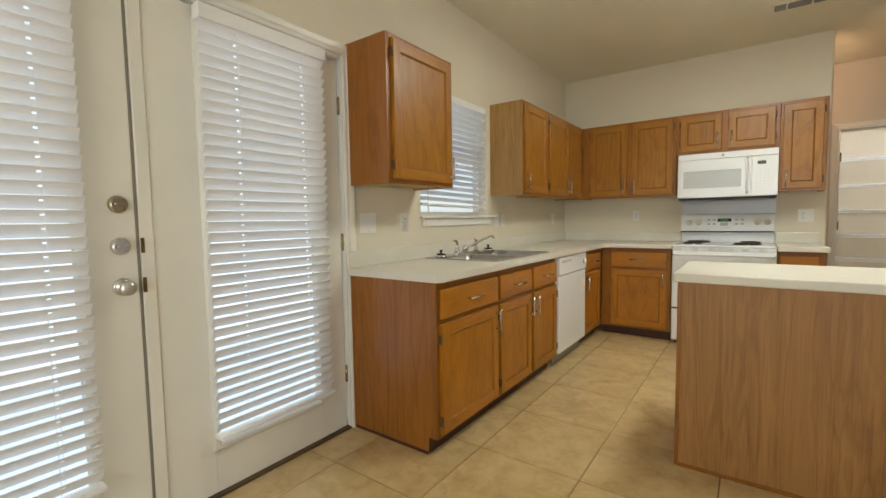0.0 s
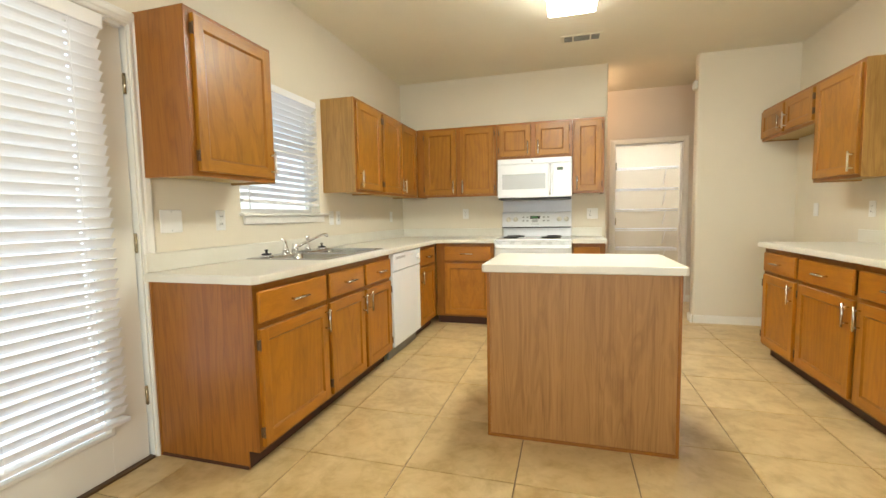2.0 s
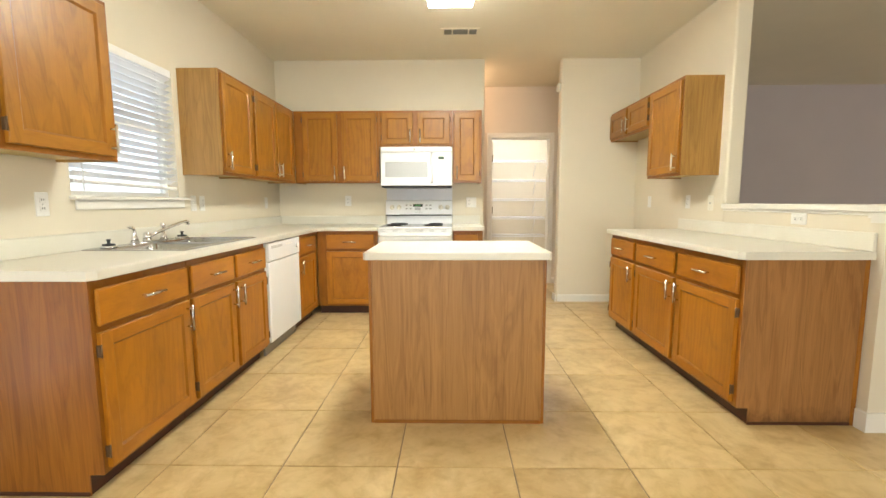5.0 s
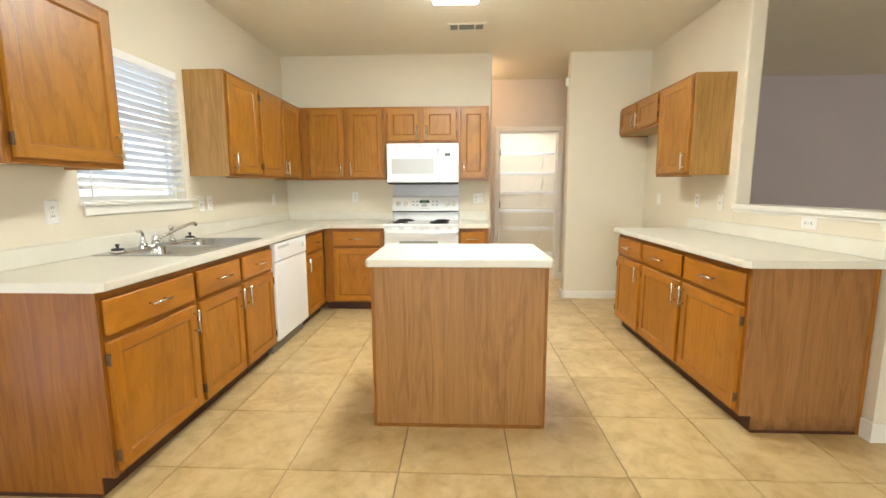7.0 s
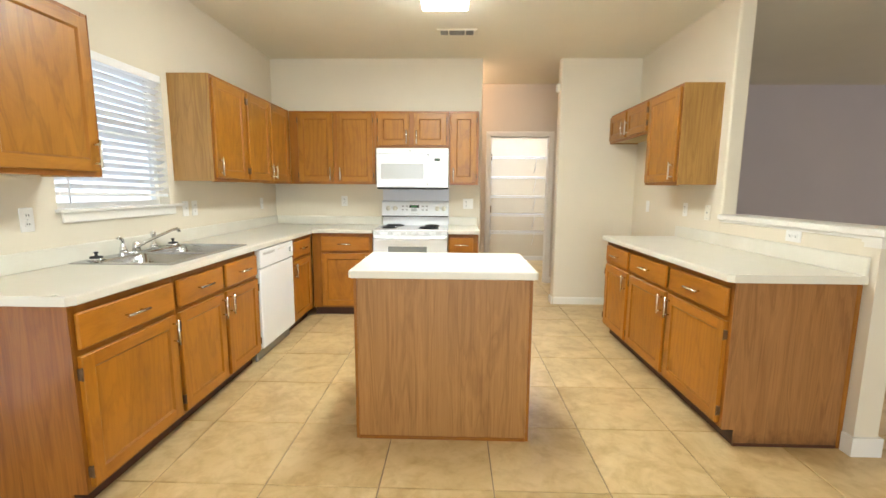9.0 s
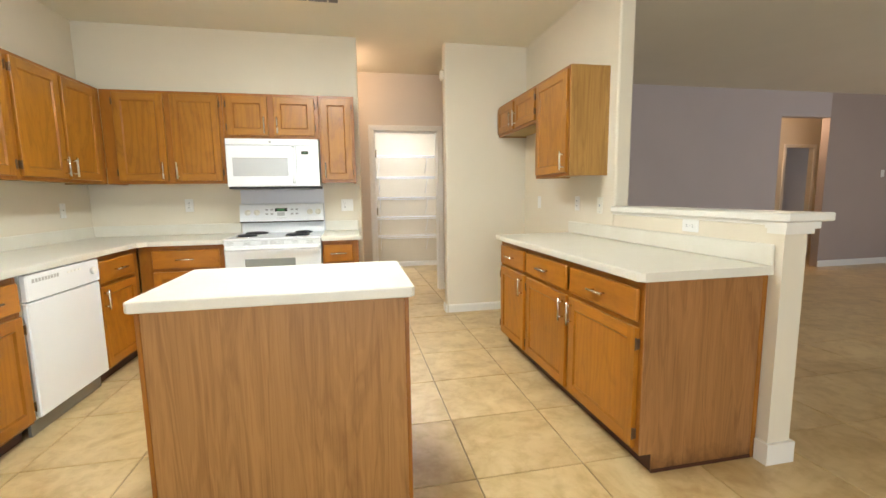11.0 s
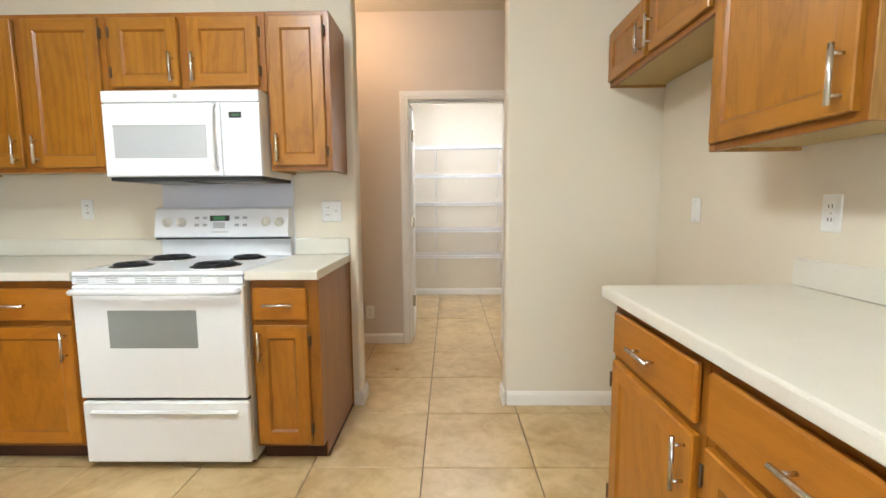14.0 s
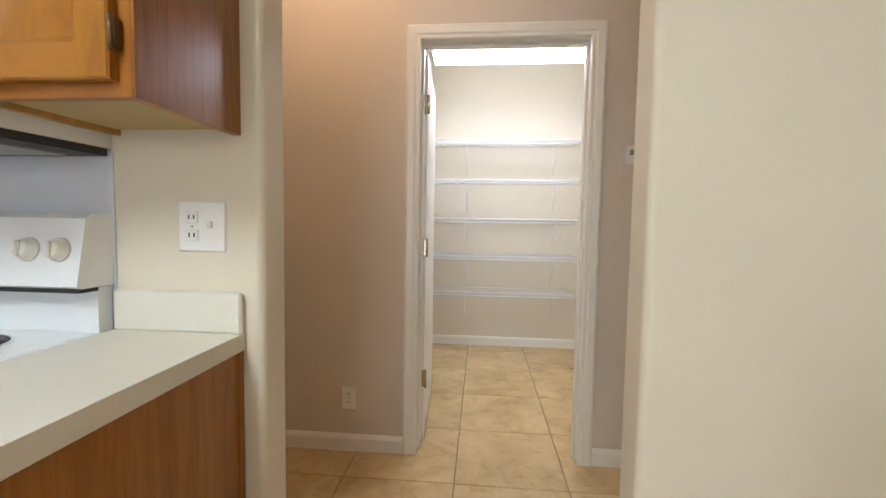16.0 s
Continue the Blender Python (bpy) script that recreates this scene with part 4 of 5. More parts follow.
tilt = Vector((0, -0.984, 0.177))
face = lambda x, z: Vector((x, 0.545 + (z - 1.028) * 0.18 - 0.0005, z))
for x in (-0.305, -0.225, 0.25, 0.325):
    bm = bmesh.new()
    c = face(x, 1.108)
    tube(bm, [c, c + tilt * 0.006, c + tilt * 0.007, c + tilt * 0.02, c + tilt * 0.023], [0.027, 0.026, 0.021, 0.019, 0.012], 20)
    q = c + tilt * 0.024
    cbox(bm, q.x - 0.004, q.x + 0.004, q.y - 0.006, q.y + 0.004, q.z - 0.017, q.z + 0.017, 0.002)
    part("knob", bm, IVORY, guard, "round ivory range knob")


def on_guard(name, x0, x1, z0, z1, material, proud=0.0015):
    bm = bmesh.new()
    pts = [face(x0, z0), face(x1, z0), face(x1, z1), face(x0, z1)]
    a, b = [bm.verts.new(p) for p in pts], [bm.verts.new(p + tilt * proud) for p in pts]
    bm.faces.new(b)
    for k in range(4):
        bm.faces.new((a[k], a[(k + 1) % 4], b[(k + 1) % 4], b[k]))
    part(name, bm, material, guard)


on_guard("display_panel", -0.065, 0.045, 1.115, 1.145, GAP)
on_guard("display", -0.045, 0.02, 1.12, 1.14, LCD, 0.0025)
on_guard("keypad", -0.045, 0.02, 1.075, 1.108, PALEWIN)
on_guard("print_bar", -0.05, 0.04, 1.052, 1.056, GREYPRINT)
for sx in (-0.15, -0.105, 0.075, 0.12):
    for z in (1.085, 1.125):
        on_guard("button", sx, sx + 0.024, z, z + 0.014, GREYPRINT)
strip = part("vent_strip", one((-0.376, 0.376, 0.0, 0.0295, 0.862, 0.8935)), ENAMEL, rng)
for x in (-0.33, -0.2, -0.07, 0.0, 0.06, 0.17, 0.29):
    for z in (0.868, 0.877, 0.886):
        part("vent_slot", one((x - 0.026, x + 0.026, -0.0015, 0.001, z, z + 0.003)), GREYPRINT, strip)
oven = part("oven_door", one((-0.377, 0.377, -0.012, 0.0295, 0.345, 0.858, 0.008)), ENAMEL, rng)
part("window", one((-0.222, 0.17, -0.0145, -0.0115, 0.578, 0.748, 0.0015)), GREYWIN, oven, "grey oven window glass")
bm = bmesh.new()
tube(bm, [(-0.365, -0.01, 0.832), (-0.35, -0.045, 0.834), (-0.3, -0.055, 0.835), (0, -0.058, 0.836), (0.3, -0.055, 0.835), (0.35, -0.045, 0.834), (0.365, -0.01, 0.832)], 0.0125, 12)
part("handle", bm, ENAMEL, oven, "white bowed oven handle")
drawer = part("storage_drawer", one((-0.377, 0.377, -0.010, 0.0295, 0.04, 0.33, 0.008)), ENAMEL, rng)
bm = bmesh.new()
sweep(bm, [(0.0, 0.29), (-0.014, 0.288), (-0.019, 0.282), (-0.014, 0.277), (0.0, 0.274)], [lambda u, w, x=x: Vector((x, u - 0.009, w)) for x in (-0.33, 0.33)])
part("pull_lip", bm, ENAMEL, drawer)
part("shadow_gap", one((-0.37, 0.37, 0.01, 0.0295, 0.331, 0.344)), GAP, rng)


def coil_burner(x, y, r):
    bm = bmesh.new()
    tube(bm, [(x, y, 0.9165), (x, y, 0.9205), (x, y, 0.921), (x, y, 0.919)], [r + 0.014, r + 0.012, r + 0.006, r + 0.002], 28)
    pan = part("drip_pan", bm, RUBBER, rng, "black burner pan")
    bm = bmesh.new()
    tube(bm, [(x + (r + 0.015) * math.cos(a), y + (r + 0.015) * math.sin(a), 0.918) for a in (2 * math.pi * k / 32 for k in range(33))], 0.0028, 6)
    part("trim_ring", bm, CHROME, pan, "thin chrome trim ring")
    bm = bmesh.new()
    turns = 4 if r > 0.085 else 3
    pts = []
    for k in range(turns * 22 + 1):
        a = 2 * math.pi * k / 22
        rr = 0.018 + (r - 0.018) * k / (turns * 22)
        pts.append((x + rr * math.cos(a), y + rr * math.sin(a), 0.9285))
    tube(bm, pts, 0.0065, 6)
    part("coil", bm, BLACK, pan, "black spiral heating coil")


coil_burner(-0.235, 4.56 - RY, 0.076)
coil_burner(-0.215, 4.835 - RY, 0.096)
coil_burner(0.175, 4.55 - RY, 0.096)
coil_burner(0.195, 4.83 - RY, 0.076)
solid("splash_panel", one((-0.376, 0.382, NORTH - 0.005, NORTH - 0.0005, 0.92, 1.335)), FROST, "pale blue-white splash panel on the wall behind the range", "panel")

MY = 4.632
mw = thing("microwave", pose(0, MY, 1.337), "white over-range microwave with a pale window", "microwave")
part("body", one((-0.378, 0.378, 0.022, 0.397, 0.004, 0.408)), ENAMEL, mw)
door = part("door", one((-0.378, 0.188, 0, 0.021, 0.006, 0.349, 0.004)), ENAMEL, mw)
part("window", one((-0.328, 0.118, -0.002, 0.001, 0.093, 0.246, 0.001)), PALEWIN, door, "pale grey microwave window")
part("window_shade", one((-0.328, 0.118, -0.0035, -0.0015, 0.2405, 0.247)), GREYPRINT, door)
bm = bmesh.new()
tube(bm, [(0.162, 0.0, 0.338), (0.162, -0.028, 0.325), (0.162, -0.036, 0.28), (0.162, -0.038, 0.19), (0.162, -0.036, 0.09), (0.162, -0.028, 0.05), (0.162, 0.0, 0.037)], 0.011, 12)
part("handle", bm, ENAMEL, door, "white bowed microwave handle")
part("top_grille", one((-0.378, 0.378, 0, 0.021, 0.353, 0.408, 0.004)), ENAMEL, mw)
ctl = part("control_panel", one((0.192, 0.378, 0, 0.021, 0.006, 0.349, 0.004)), ENAMEL, mw)
part("display", one((0.232, 0.292, -0.0015, 0.001, 0.277, 0.305)), GAP, ctl, "small black display")
for k in range(4):
    part("digit", one((0.246 + 0.010 * k, 0.252 + 0.010 * k, -0.0022, -0.001, 0.286, 0.296)), LCD, ctl)
for r in range(7):
    for c in range(4):
        part("button", one((0.222 + 0.027 * c, 0.238 + 0.027 * c, -0.0012, 0.001, 0.082 + 0.024 * r, 0.088 + 0.024 * r)), PALEPRINT, ctl)
bm = bmesh.new()
disc(bm, (-0.02, 0.001, 0.381), (0, -1, 0), 0.011, 0.003)
part("round_badge", bm, GREYPRINT, mw, "small round grey badge")
under = part("underside_plate", one((-0.372, 0.372, 0.02, 0.39, -0.014, 0.0035)), RUBBER, mw, "black underside with filters")
for x in (-0.19, 0.19):
    part("filter", one((x - 0.13, x + 0.13, 0.08, 0.34, -0.019, -0.0145)), GREYMETAL, under)

# ---- sink and tap ----
sink = thing("kitchen_sink", pose(0, 0, 0), "stainless steel double-bowl drop-in sink", "sink")
zt = TOP + 0.003
bm = bmesh.new()
BX0, BX1, YM = SX0 + 0.10, SX1 - 0.035, (SY0 + SY1) / 2
ys = (SY0 + 0.03, YM - 0.014, YM + 0.014, SY1 - 0.03)
xs = [SX0, BX0, BX1, SX1]
yy = [SY0, *ys, SY1]
g = {(i, j): bm.verts.new((xs[i], yy[j], zt + (0.004 if 0 < i < 3 or 0 < j < 5 else 0.001))) for i in range(4) for j in range(6)}
for i in range(3):
    for j in range(5):
        if not (i == 1 and j in (1, 3)):
            bm.faces.new((g[i, j], g[i + 1, j], g[i + 1, j + 1], g[i, j + 1]))
low = {k: bm.verts.new((xs[k[0]], yy[k[1]], TOP - 0.0005)) for k in g if k[0] in (0, 3) or k[1] in (0, 5)}
edge = [(i, 0) for i in range(4)] + [(3, j) for j in range(1, 6)] + [(i, 5) for i in (2, 1, 0)] + [(0, j) for j in (4, 3, 2, 1)]
for k, j in zip(edge, edge[1:] + edge[:1]):
    bm.faces.new((low[k], low[j], g[j], g[k]))
part("rim", bm, STEEL, sink)
for a, c in ((ys[0], ys[1]), (ys[2], ys[3])):
    bm = bmesh.new()
    loops = []
    for inset, z, cut in ((0, zt + 0.0035, 0.001), (0.006, zt - 0.008, 0.035), (0.014, zt - 0.13, 0.05), (0.03, zt - 0.155, 0.06), (0.05, zt - 0.165, 0.06)):
        X0, X1, A, C = BX0 + inset, BX1 - inset, a + inset, c - inset
        pts = []
        for cx, cy, f in ((X0 + cut, A + cut, 180), (X1 - cut, A + cut, 270), (X1 - cut, C - cut, 0), (X0 + cut, C - cut, 90)):
            pts += [(cx + cut * math.cos(radians(f + 18 * k)), cy + cut * math.sin(radians(f + 18 * k)), z) for k in range(6)]
        loops.append([bm.verts.new(p) for p in pts])
    for r, s in zip(loops, loops[1:]):
        for k in range(len(r)):
            bm.faces.new((r[k], r[(k + 1) % len(r)], s[(k + 1) % len(r)], s[k])).smooth = True
    bm.faces.new(loops[-1])
    bowl = part("bowl", bm, STEEL, sink)
    bm = bmesh.new()
    disc(bm, ((BX0 + BX1) / 2, (a + c) / 2, zt - 0.1645), (0, 0, 1), 0.04, 0.004)
    part("drain", bm, CHROME, bowl)

tap = thing("faucet", pose(-1.535, 2.685, zt + 0.004), "chrome kitchen faucet with a lever and a swing spout", "faucet")
bm = bmesh.new()
prism(bm, [(0.03 * math.cos(a), (0.15 if math.sin(a) > 0 else -0.105) + 0.03 * math.sin(a)) for a in (math.pi * 2 * k / 20 for k in range(20))], 0, 0.012)
part("base_plate", bm, CHROME, tap)
bm = bmesh.new()
tube(bm, [(0, -0.105, 0.012), (0, -0.105, 0.035), (0, -0.105, 0.05), (0.004, -0.11, 0.085), (0.0, -0.125, 0.10), (0, -0.155, 0.103)], [0.022, 0.02, 0.014, 0.010, 0.009, 0.005], 14)
part("lever", bm, CHROME, tap)
bm = bmesh.new()
tube(bm, [(0, 0.0, 0.012), (0, 0.0, 0.04), (0, 0.0, 0.058), (0, 0.0, 0.066)], [0.024, 0.022, 0.018, 0.008], 16)
tube(bm, [(0.0, 0.012, 0.035), (0.012, 0.07, 0.055), (0.03, 0.17, 0.085), (0.05, 0.275, 0.112), (0.056, 0.318, 0.117), (0.058, 0.333, 0.110), (0.058, 0.336, 0.096)],
     [0.011, 0.0105, 0.010, 0.0095, 0.010, 0.011, 0.012], 14)
part("spout", bm, CHROME, tap)
bm = bmesh.new()
tube(bm, [(0, 0.155, z) for z in (0.012, 0.03, 0.045, 0.085, 0.094, 0.108, 0.114)],
     [0.022, 0.018, 0.011, 0.010, 0.017, 0.017, 0.008], 14)
part("side_sprayer", bm, CHROME, tap)


def stopper(x, y, label):
    st = thing("sink_stopper", pose(x, y, zt + 0.004), label, "sink stopper", "sink stoppers")
    bm = bmesh.new()
    tube(bm, [(0, 0, 0), (0, 0, 0.008), (0, 0, 0.012)], [0.042, 0.041, 0.03], 20)
    part("basket", bm, CHROME, st)
    bm = bmesh.new()
    tube(bm, [(0, 0, 0.012), (0, 0, 0.02), (0, 0, 0.022), (0, 0, 0.034), (0, 0, 0.042), (0, 0, 0.046)], [0.031, 0.03, 0.008, 0.007, 0.013, 0.008], 16)
    part("rubber_plug", bm, RUBBER, st)


stopper(-1.53, 2.375, "black rubber sink stopper in a chrome basket")
stopper(-1.535, 3.035, "black rubber sink stopper in a chrome basket")

# ---- switch plates and sockets ----
def plate(m, kind, label, w=0.072, h=0.117, material=PLASTIC):
    p = thing("socket_plate" if kind in ("socket", "double") else "wall_plate", m, label, "wall plate", "wall plates")
    part("plate", one((-w / 2, w / 2, -0.006, 0, -h / 2, h / 2, 0.003)), material, p)
    spots = {"socket": [0], "double": [-0.023, 0.023], "blank": [], "switch": [0], "jack": [0], "flat": [0]}[kind]
    for n, x in enumerate(spots):
        if kind == "socket" or (kind == "double" and n == 0):
            for z in (-0.021, 0.021):
                s = part("socket", one((x - 0.016, x + 0.016, -0.0085, -0.0055, z - 0.014, z + 0.014, 0.002)), material, p)
                part("slots", one((x - 0.0075, x - 0.0045, -0.0092, -0.008, z - 0.004, z + 0.006), (x + 0.0045, x + 0.0075, -0.0092, -0.008, z - 0.004, z + 0.006)), GAP, s)
        elif kind == "flat":
            for xx in (-0.021, 0.021):
                s = part("socket", one((xx - 0.014, xx + 0.014, -0.0085, -0.0055, -0.016, 0.016, 0.002)), material, p)
                part("slots", one((xx - 0.005, xx + 0.005, -0.0092, -0.008, 0.003, 0.006), (xx - 0.005, xx + 0.005, -0.0092, -0.008, -0.006, -0.003)), GAP, s)
        elif kind in ("switch", "double"):
            part("toggle", one((x - 0.005, x + 0.005, -0.016, -0.0055, -0.002, 0.012, 0.002)), material, p)
        elif kind == "jack":
            part("jack", one((x - 0.008, x + 0.008, -0.008, -0.0055, -0.009, 0.007, 0.001)), GREYPRINT, p)
    bm = bmesh.new()
    for z in ((-0.048, 0.048) if kind in ("switch", "jack", "blank") else (0,)):
        disc(bm, (spots[0] if kind == "double" else 0, -0.0055, z), (0, -1, 0), 0.003, 0.0015, 10)
    part("screw", bm, GREYPRINT, p)
    return p


ZP = 1.163
west = lambda y, z=ZP: pose(WEST, y, z, 0, 0, 90)
north = lambda x, z=ZP: pose(x, NORTH, z)
east = lambda y, z=ZP: pose(EAST, y, z, 0, 0, -90)
plate(west(1.772), "blank", "white double blank plate on the beige wall", 0.13)
plate(west(2.10), "socket", "white wall socket under the wall cabinet")
plate(west(3.335), "switch", "white switch plate beside the window")
plate(west(3.45), "socket", "white wall socket beside the window")
plate(west(4.645), "switch", "white switch plate in the corner")
plate(north(-0.822, 1.183), "socket", "white wall socket above the worktop")
plate(north(0.60), "double", "white plate with socket and switch beside the range", 0.116)
plate(east(4.655), "blank", "white blank plate in the fridge space")
plate(east(3.915), "socket", "white wall socket under the wall cabinet")
plate(east(3.58, 1.154), "jack", "ivory telephone plate near the bar opening", 0.075, 0.122, IVORY)
plate(east(2.685, 1.061), "flat", "white wall socket set sideways below the bar ledge", 0.118, 0.068)
plate(pose(0.589, HALL, 0.275), "socket", "white wall socket low on the hall wall")
plate(pose(IX1, 2.535, 0.665, 0, 0, 90), "socket", "white wall socket on the island side")
plate(pose(9.2, LIV, 1.5), "switch", "white switch plate on the taupe wall")

# ---- ceiling fittings ----
lamp = thing("ceiling_light", pose(0.36, 2.94, CEILING), "white wraparound fluorescent ceiling light, lit", "ceiling light")
part("housing", one((-0.178, 0.178, -0.61, 0.61, -0.058, -0.0005, 0.004)), TRIM, lamp)
bm = bmesh.new()
sweep(bm, [(-0.17, -0.03), (-0.17, -0.078), (-0.162, -0.086), (0.162, -0.086), (0.17, -0.078), (0.17, -0.03)], [lambda u, w, y=y: Vector((u, y, w)) for y in (-0.6, 0.6)])
part("diffuser", bm, TUBE, lamp, "lit white diffuser")
vent = thing("ceiling_vent", pose(0.452, 4.235, CEILING), "cream metal ceiling register with dark slots", "vent")
part("frame", one((-0.18, 0.18, -0.085, -0.06, -0.008, -0.0005, 0.002), (-0.18, 0.18, 0.06, 0.085, -0.008, -0.0005, 0.002), (-0.18, -0.15, -0.06, 0.06, -0.008, -0.0005, 0.002), (0.15, 0.18, -0.06, 0.06, -0.008, -0.0005, 0.002)), CEIL, vent)
part("backing", one((-0.15, 0.15, -0.06, 0.06, -0.003, -0.001)), GAP, vent)
for x in (-0.075, 0.075):
    part("divider", one((x - 0.006, x + 0.006, -0.06, 0.06, -0.009, -0.003)), CEIL, vent)
for k in range(8):
    y = -0.052 + 0.0149 * k
    part("slat", one((-0.15, 0.15, y - 0.0028, y + 0.0028, -0.008, -0.0032)), GREYMETAL, vent)

# ---- hall ----
casing("pantry_casing", [(JX0 + 0.003, -1), (JX1 - 0.003, 1)], (JX0 + 0.003, JX1 - 0.003, JZ + 0.002), pose(0, HALL, 0), "white moulded casing round the pantry doorway", 0.068)
F0, F1 = HALL - 0.002, HALL + THICK + 0.002
jamb = one((PD0 + 0.001, JX0, F0, F1, 0, PDZ - 0.001), (JX1, PD1 - 0.001, F0, F1, 0, PDZ - 0.001), (JX0, JX1, F0, F1, JZ, PDZ - 0.001))
solid("pantry_jamb", jamb, TRIM, "white jamb of the pantry doorway", "door frame", "structure")
S0, S1 = HALL + 0.05, HALL + 0.082
solid("pantry_stop", one((JX0 + 0.001, JX0 + 0.013, S0, S1, 0, JZ - 0.001), (JX1 - 0.013, JX1 - 0.001, S0, S1, 0, JZ - 0.001), (JX0 + 0.013, JX1 - 0.013, S0, S1, JZ - 0.013, JZ - 0.001)),
      TRIM, "white door stop strip", "trim", "structure")
pd = tagged(thing("door_3", pose(JX0 + 0.022, HALL + THICK + 0.004, 0.012, 0, 0, 93), "white pantry door standing open into the pantry", "door"), kind="structure")
part("leaf", one((0.002, 0.74, 0.0, 0.035, 0, 2.02, 0.002)), TRIM, pd)
for z in (0.335, 1.035, 1.77):
    bm = one((-0.004, 0.012, -0.004, 0.03, z - 0.045, z + 0.045, 0.001))
    tube(bm, [(-0.003, -0.006, z - 0.048), (-0.003, -0.006, z + 0.048)], 0.0065, 10)
    part("hinge", bm, BRASS, pd, "aged brass butt hinge")
hl = thing("hall_ceiling_light", pose(0.50, 5.62, CEILING), "dark bronze hall ceiling light with a warm lit glass", "ceiling light")
bm = bmesh.new()
tube(bm, [(0, 0, -0.0005), (0, 0, -0.02), (0, 0, -0.03)], [0.085, 0.08, 0.05], 24)
part("canopy", bm, BRONZE, hl)
bm = bmesh.new()
tube(bm, [(0.05, 0, -0.025), (0.10, 0, -0.04), (0.165, 0, -0.045), (0.205, -0.01, -0.07)], [0.012, 0.01, 0.022, 0.03], 14)
part("lamp_head", bm, BRONZE, hl)
bm = bmesh.new()
tube(bm, [(0.0, 0, -0.03), (0, 0, -0.06), (0, 0, -0.09), (0, 0, -0.11)], [0.04, 0.055, 0.045, 0.015], 18)
part("glass_shade", bm, BULB, hl, "warm lit glass shade")
th = thing("thermostat", pose(1.95, HALL, 1.505), "white thermostat on the hall wall", "thermostat")
part("case", one((-0.045, 0.045, -0.026, -0.0005, -0.045, 0.045, 0.006)), PLASTIC, th)
part("screen", one((-0.025, 0.025, -0.0275, -0.0255, 0.0, 0.025)), GREYWIN, th)
sen = thing("alarm_sensor", pose(OPEN_X1, NORTH + 0.03, 2.44, 0, 0, -90), "cream alarm sensor high on the wall corner", "sensor")
part("case", one((-0.03, 0.03, -0.04, -0.0005, -0.045, 0.045, 0.01)), IVORY, sen)
part("lens", one((-0.02, 0.02, -0.043, -0.0395, -0.03, 0.002, 0.002)), PLASTIC, sen)

# ---- pantry ----
ps = thing("pantry_light", pose(1.5, 7.22, 2.43), "white fluorescent light hung from the pantry ceiling, lit", "ceiling light")
for x in (-0.45, 0.45):
    bm = bmesh.new()
    tube(bm, [(x, 0, -0.002), (x, 0, CEILING - 2.43)], 0.006, 8)
    part("stem", bm, TRIM, ps)
part("housing", one((-0.62, 0.62, -0.125, 0.125, -0.03, -0.0005, 0.004)), TRIM, ps)
bm = bmesh.new()
sweep(bm, [(-0.12, -0.03), (-0.12, -0.06), (-0.09, -0.092), (0.09, -0.092), (0.12, -0.06), (0.12, -0.03)], [lambda u, w, x=x: Vector((x, u, w)) for x in (-0.61, 0.61)])
part("diffuser", bm, TUBE_PANTRY, ps, "lit white diffuser")


def wire_shelf(z):
    sh = thing("wire_shelf", pose(0.775, PANTRY, z), "white coated wire shelf, empty, on the pantry wall", "shelf", "pantry shelves")
    w, d = 1.305, 0.30
    bm = bmesh.new()
    for zz in (0.0, -0.03):
        tube(bm, [(0, -d, zz), (w, -d, zz)], 0.0055, 8)
    part("front_rail", bm, WIRE, sh)
    bm = bmesh.new()
    tube(bm, [(0, -0.008, 0), (w, -0.008, 0)], 0.004, 8)
    part("back_rail", bm, WIRE, sh)
    bm = bmesh.new()
    for k in range(64):
        x = 0.012 + (w - 0.024) * k / 63
        tube(bm, [(x, -0.008, 0.005), (x, -d, 0.005), (x, -d - 0.005, 0.0), (x, -d - 0.005, -0.032)], 0.0026, 5)
    tagged(part("wire_grid", bm, WIRE, sh), kind="stuff")
    for x in (0.33, 1.13):
        bm = bmesh.new()
        tube(bm, [(x, -d + 0.01, -0.01), (x, -0.004, -0.27)], 0.004, 8)
        part("brace", bm, WIRE, sh)
    return sh


for z in (1.905, 1.558, 1.216, 0.886, 0.561):
    wire_shelf(z)

# ---- living room and passage ----
casing("passage_casing", [(8.54, -1), (9.16, 1)], (8.54, 9.16, 2.03), pose(0, 7.3, 0), "white casing round the far doorway", 0.065)
pl = thing("passage_light", pose(7.62, 6.62, CEILING), "small passage ceiling light with a lit glass", "ceiling light")
bm = bmesh.new()
tube(bm, [(0, 0, -0.0005), (0, 0, -0.03), (0, 0, -0.17)], [0.06, 0.055, 0.012], 18)
part("canopy", bm, BRONZE, pl)
bm = bmesh.new()
tube(bm, [(0, 0, -0.17), (0, 0, -0.2), (0, 0, -0.25), (0, 0, -0.28)], [0.02, 0.05, 0.055, 0.02], 18)
part("glass_shade", bm, BULB, pl, "warm lit glass shade")
ch = thing("door_chime", pose(9.55, LIV, 2.24), "beige door chime box high on the taupe wall", "door chime")
part("case", one((-0.13, 0.13, -0.055, -0.0005, -0.06, 0.06, 0.008)), IVORY, ch)
part("grille", one((-0.10, 0.10, -0.058, -0.0545, -0.035, 0.035)), PLASTIC, ch)

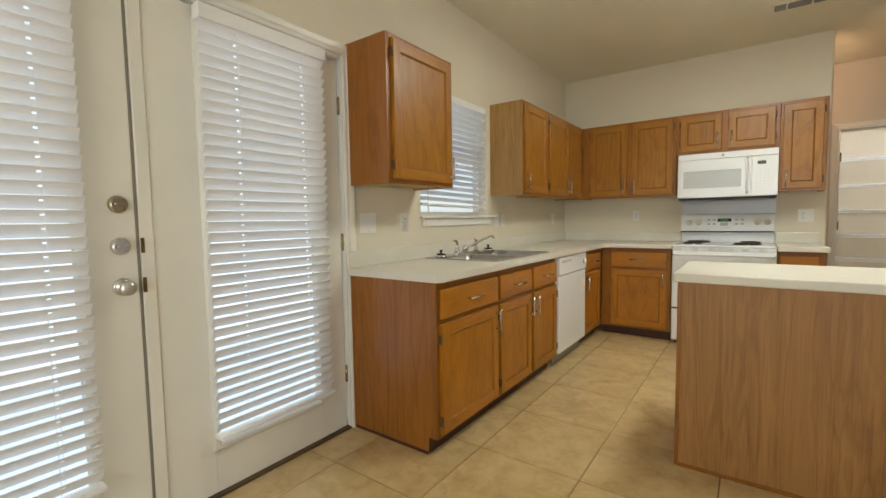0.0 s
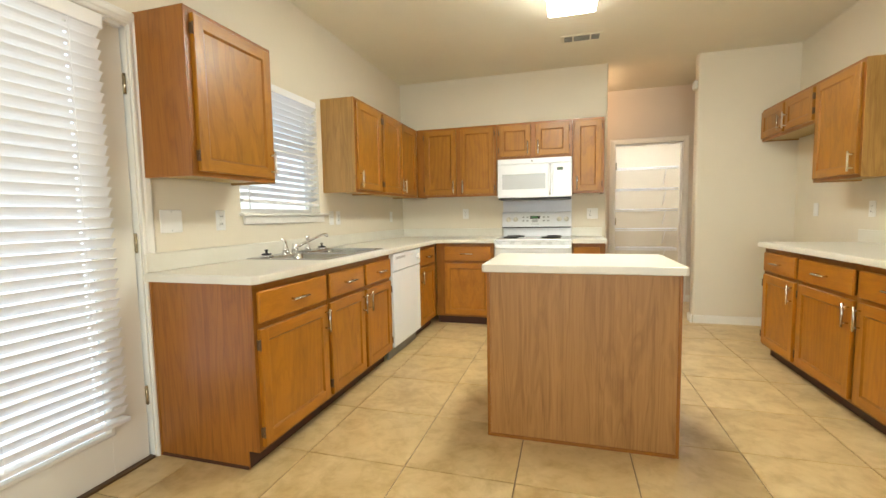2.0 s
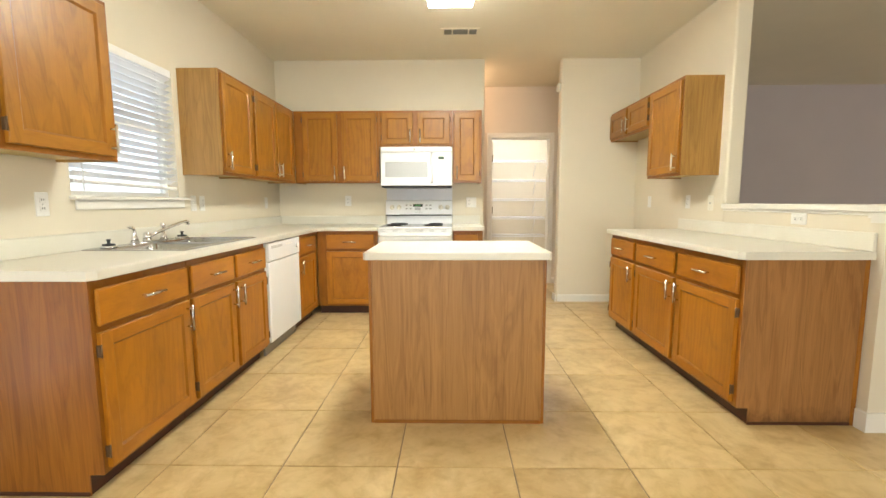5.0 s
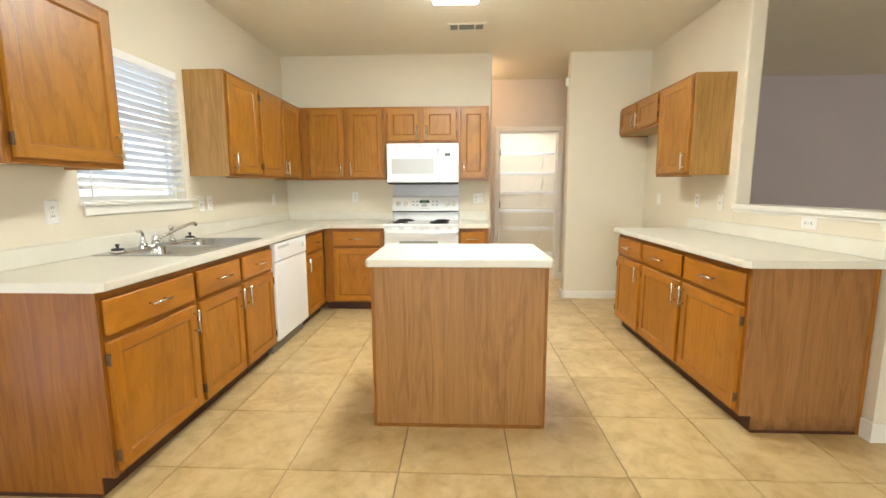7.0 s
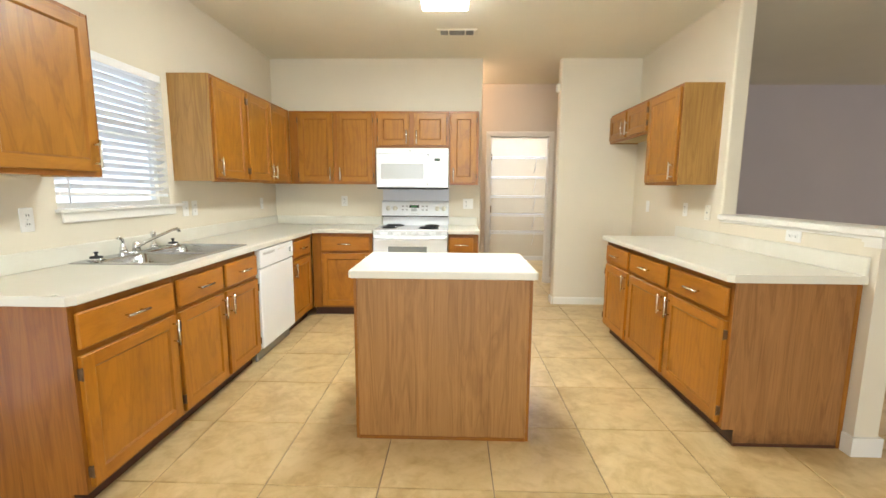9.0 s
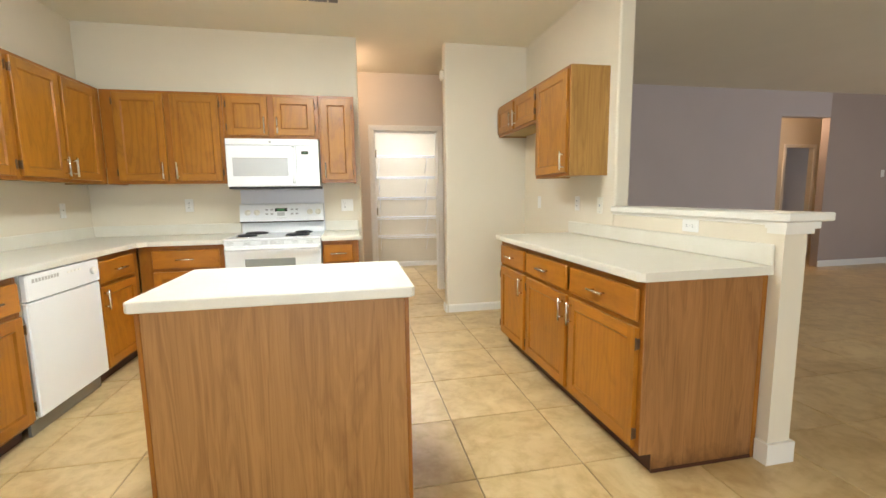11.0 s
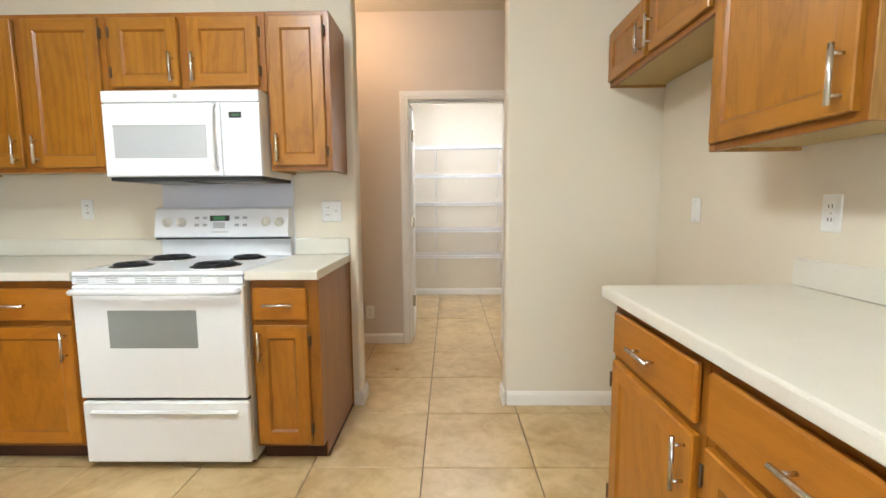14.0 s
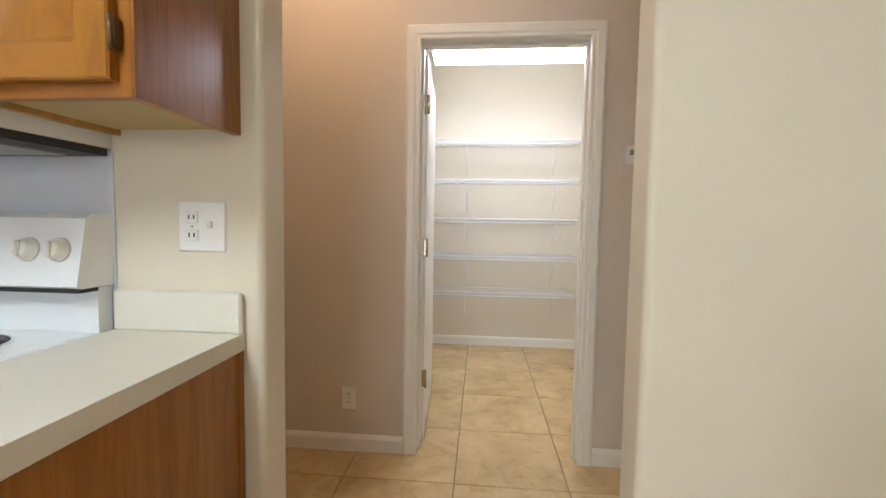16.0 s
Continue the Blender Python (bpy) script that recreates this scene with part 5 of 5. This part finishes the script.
# ---- floor tiles ----
PITCH_X, PITCH_Y, JOINT = 0.5135, 0.5152, 0.005
GX, GY = 0.121, 1.832                            # where two joints cross


def tile_mesh(x0, x1, y0, y1):
    bm = bmesh.new()
    c = 0.0025
    prof = [(0, -0.0055), (0, -c), (c, 0.0)]
    rings = [[bm.verts.new(p) for p in ((x0 + d, y0 + d, z), (x1 - d, y0 + d, z), (x1 - d, y1 - d, z), (x0 + d, y1 - d, z))] for d, z in prof]
    for r, s in zip(rings, rings[1:]):
        for k in range(4):
            bm.faces.new((r[k], r[(k + 1) % 4], s[(k + 1) % 4], s[k]))
    bm.faces.new(rings[-1])
    return bm


def cells(lo, hi, start, pitch):
    k = math.floor((lo - start) / pitch)
    while start + k * pitch < hi - 0.02:
        a, b = max(lo, start + k * pitch + JOINT / 2), min(hi, start + (k + 1) * pitch - JOINT / 2)
        if b - a > 0.02:
            yield a, b
        k += 1


shared = {}
far = bmesh.new()
for x0, x1 in cells(WEST, 10.98, GX, PITCH_X):
    for y0, y1 in cells(-2.58, PANTRY, GY, PITCH_Y):
        if y0 > LIV + 0.1 and not (x0 < 2.3 or 6.5 < x0 < 10.9):
            continue
        if x0 < 3.1 and y0 > 0.2:
            key = (round(x1 - x0, 3), round(y1 - y0, 3))
            if key not in shared:
                shared[key] = mesh_of("tile", tile_mesh(0, x1 - x0, 0, y1 - y0), [TILE])
            ob = new("tile", shared[key])
            ob.parent = floor
            ob.location = (x0, y0, random.uniform(-0.0006, 0.0))
            ob.rotation_euler = (random.uniform(-0.0012, 0.0012), random.uniform(-0.0012, 0.0012), 0)
        else:
            v = [far.verts.new(p) for p in ((x0, y0, -0.0055), (x1, y0, -0.0055), (x1, y1, -0.0055), (x0, y1, -0.0055), (x0, y0, 0), (x1, y0, 0), (x1, y1, 0), (x0, y1, 0))]
            for f in ((4, 5, 6, 7), (0, 1, 5, 4), (1, 2, 6, 5), (2, 3, 7, 6), (3, 0, 4, 7)):
                far.faces.new([v[k] for k in f])
tagged(part("far_tiles", far, TILE, floor, "beige ceramic tiles"), kind="stuff")
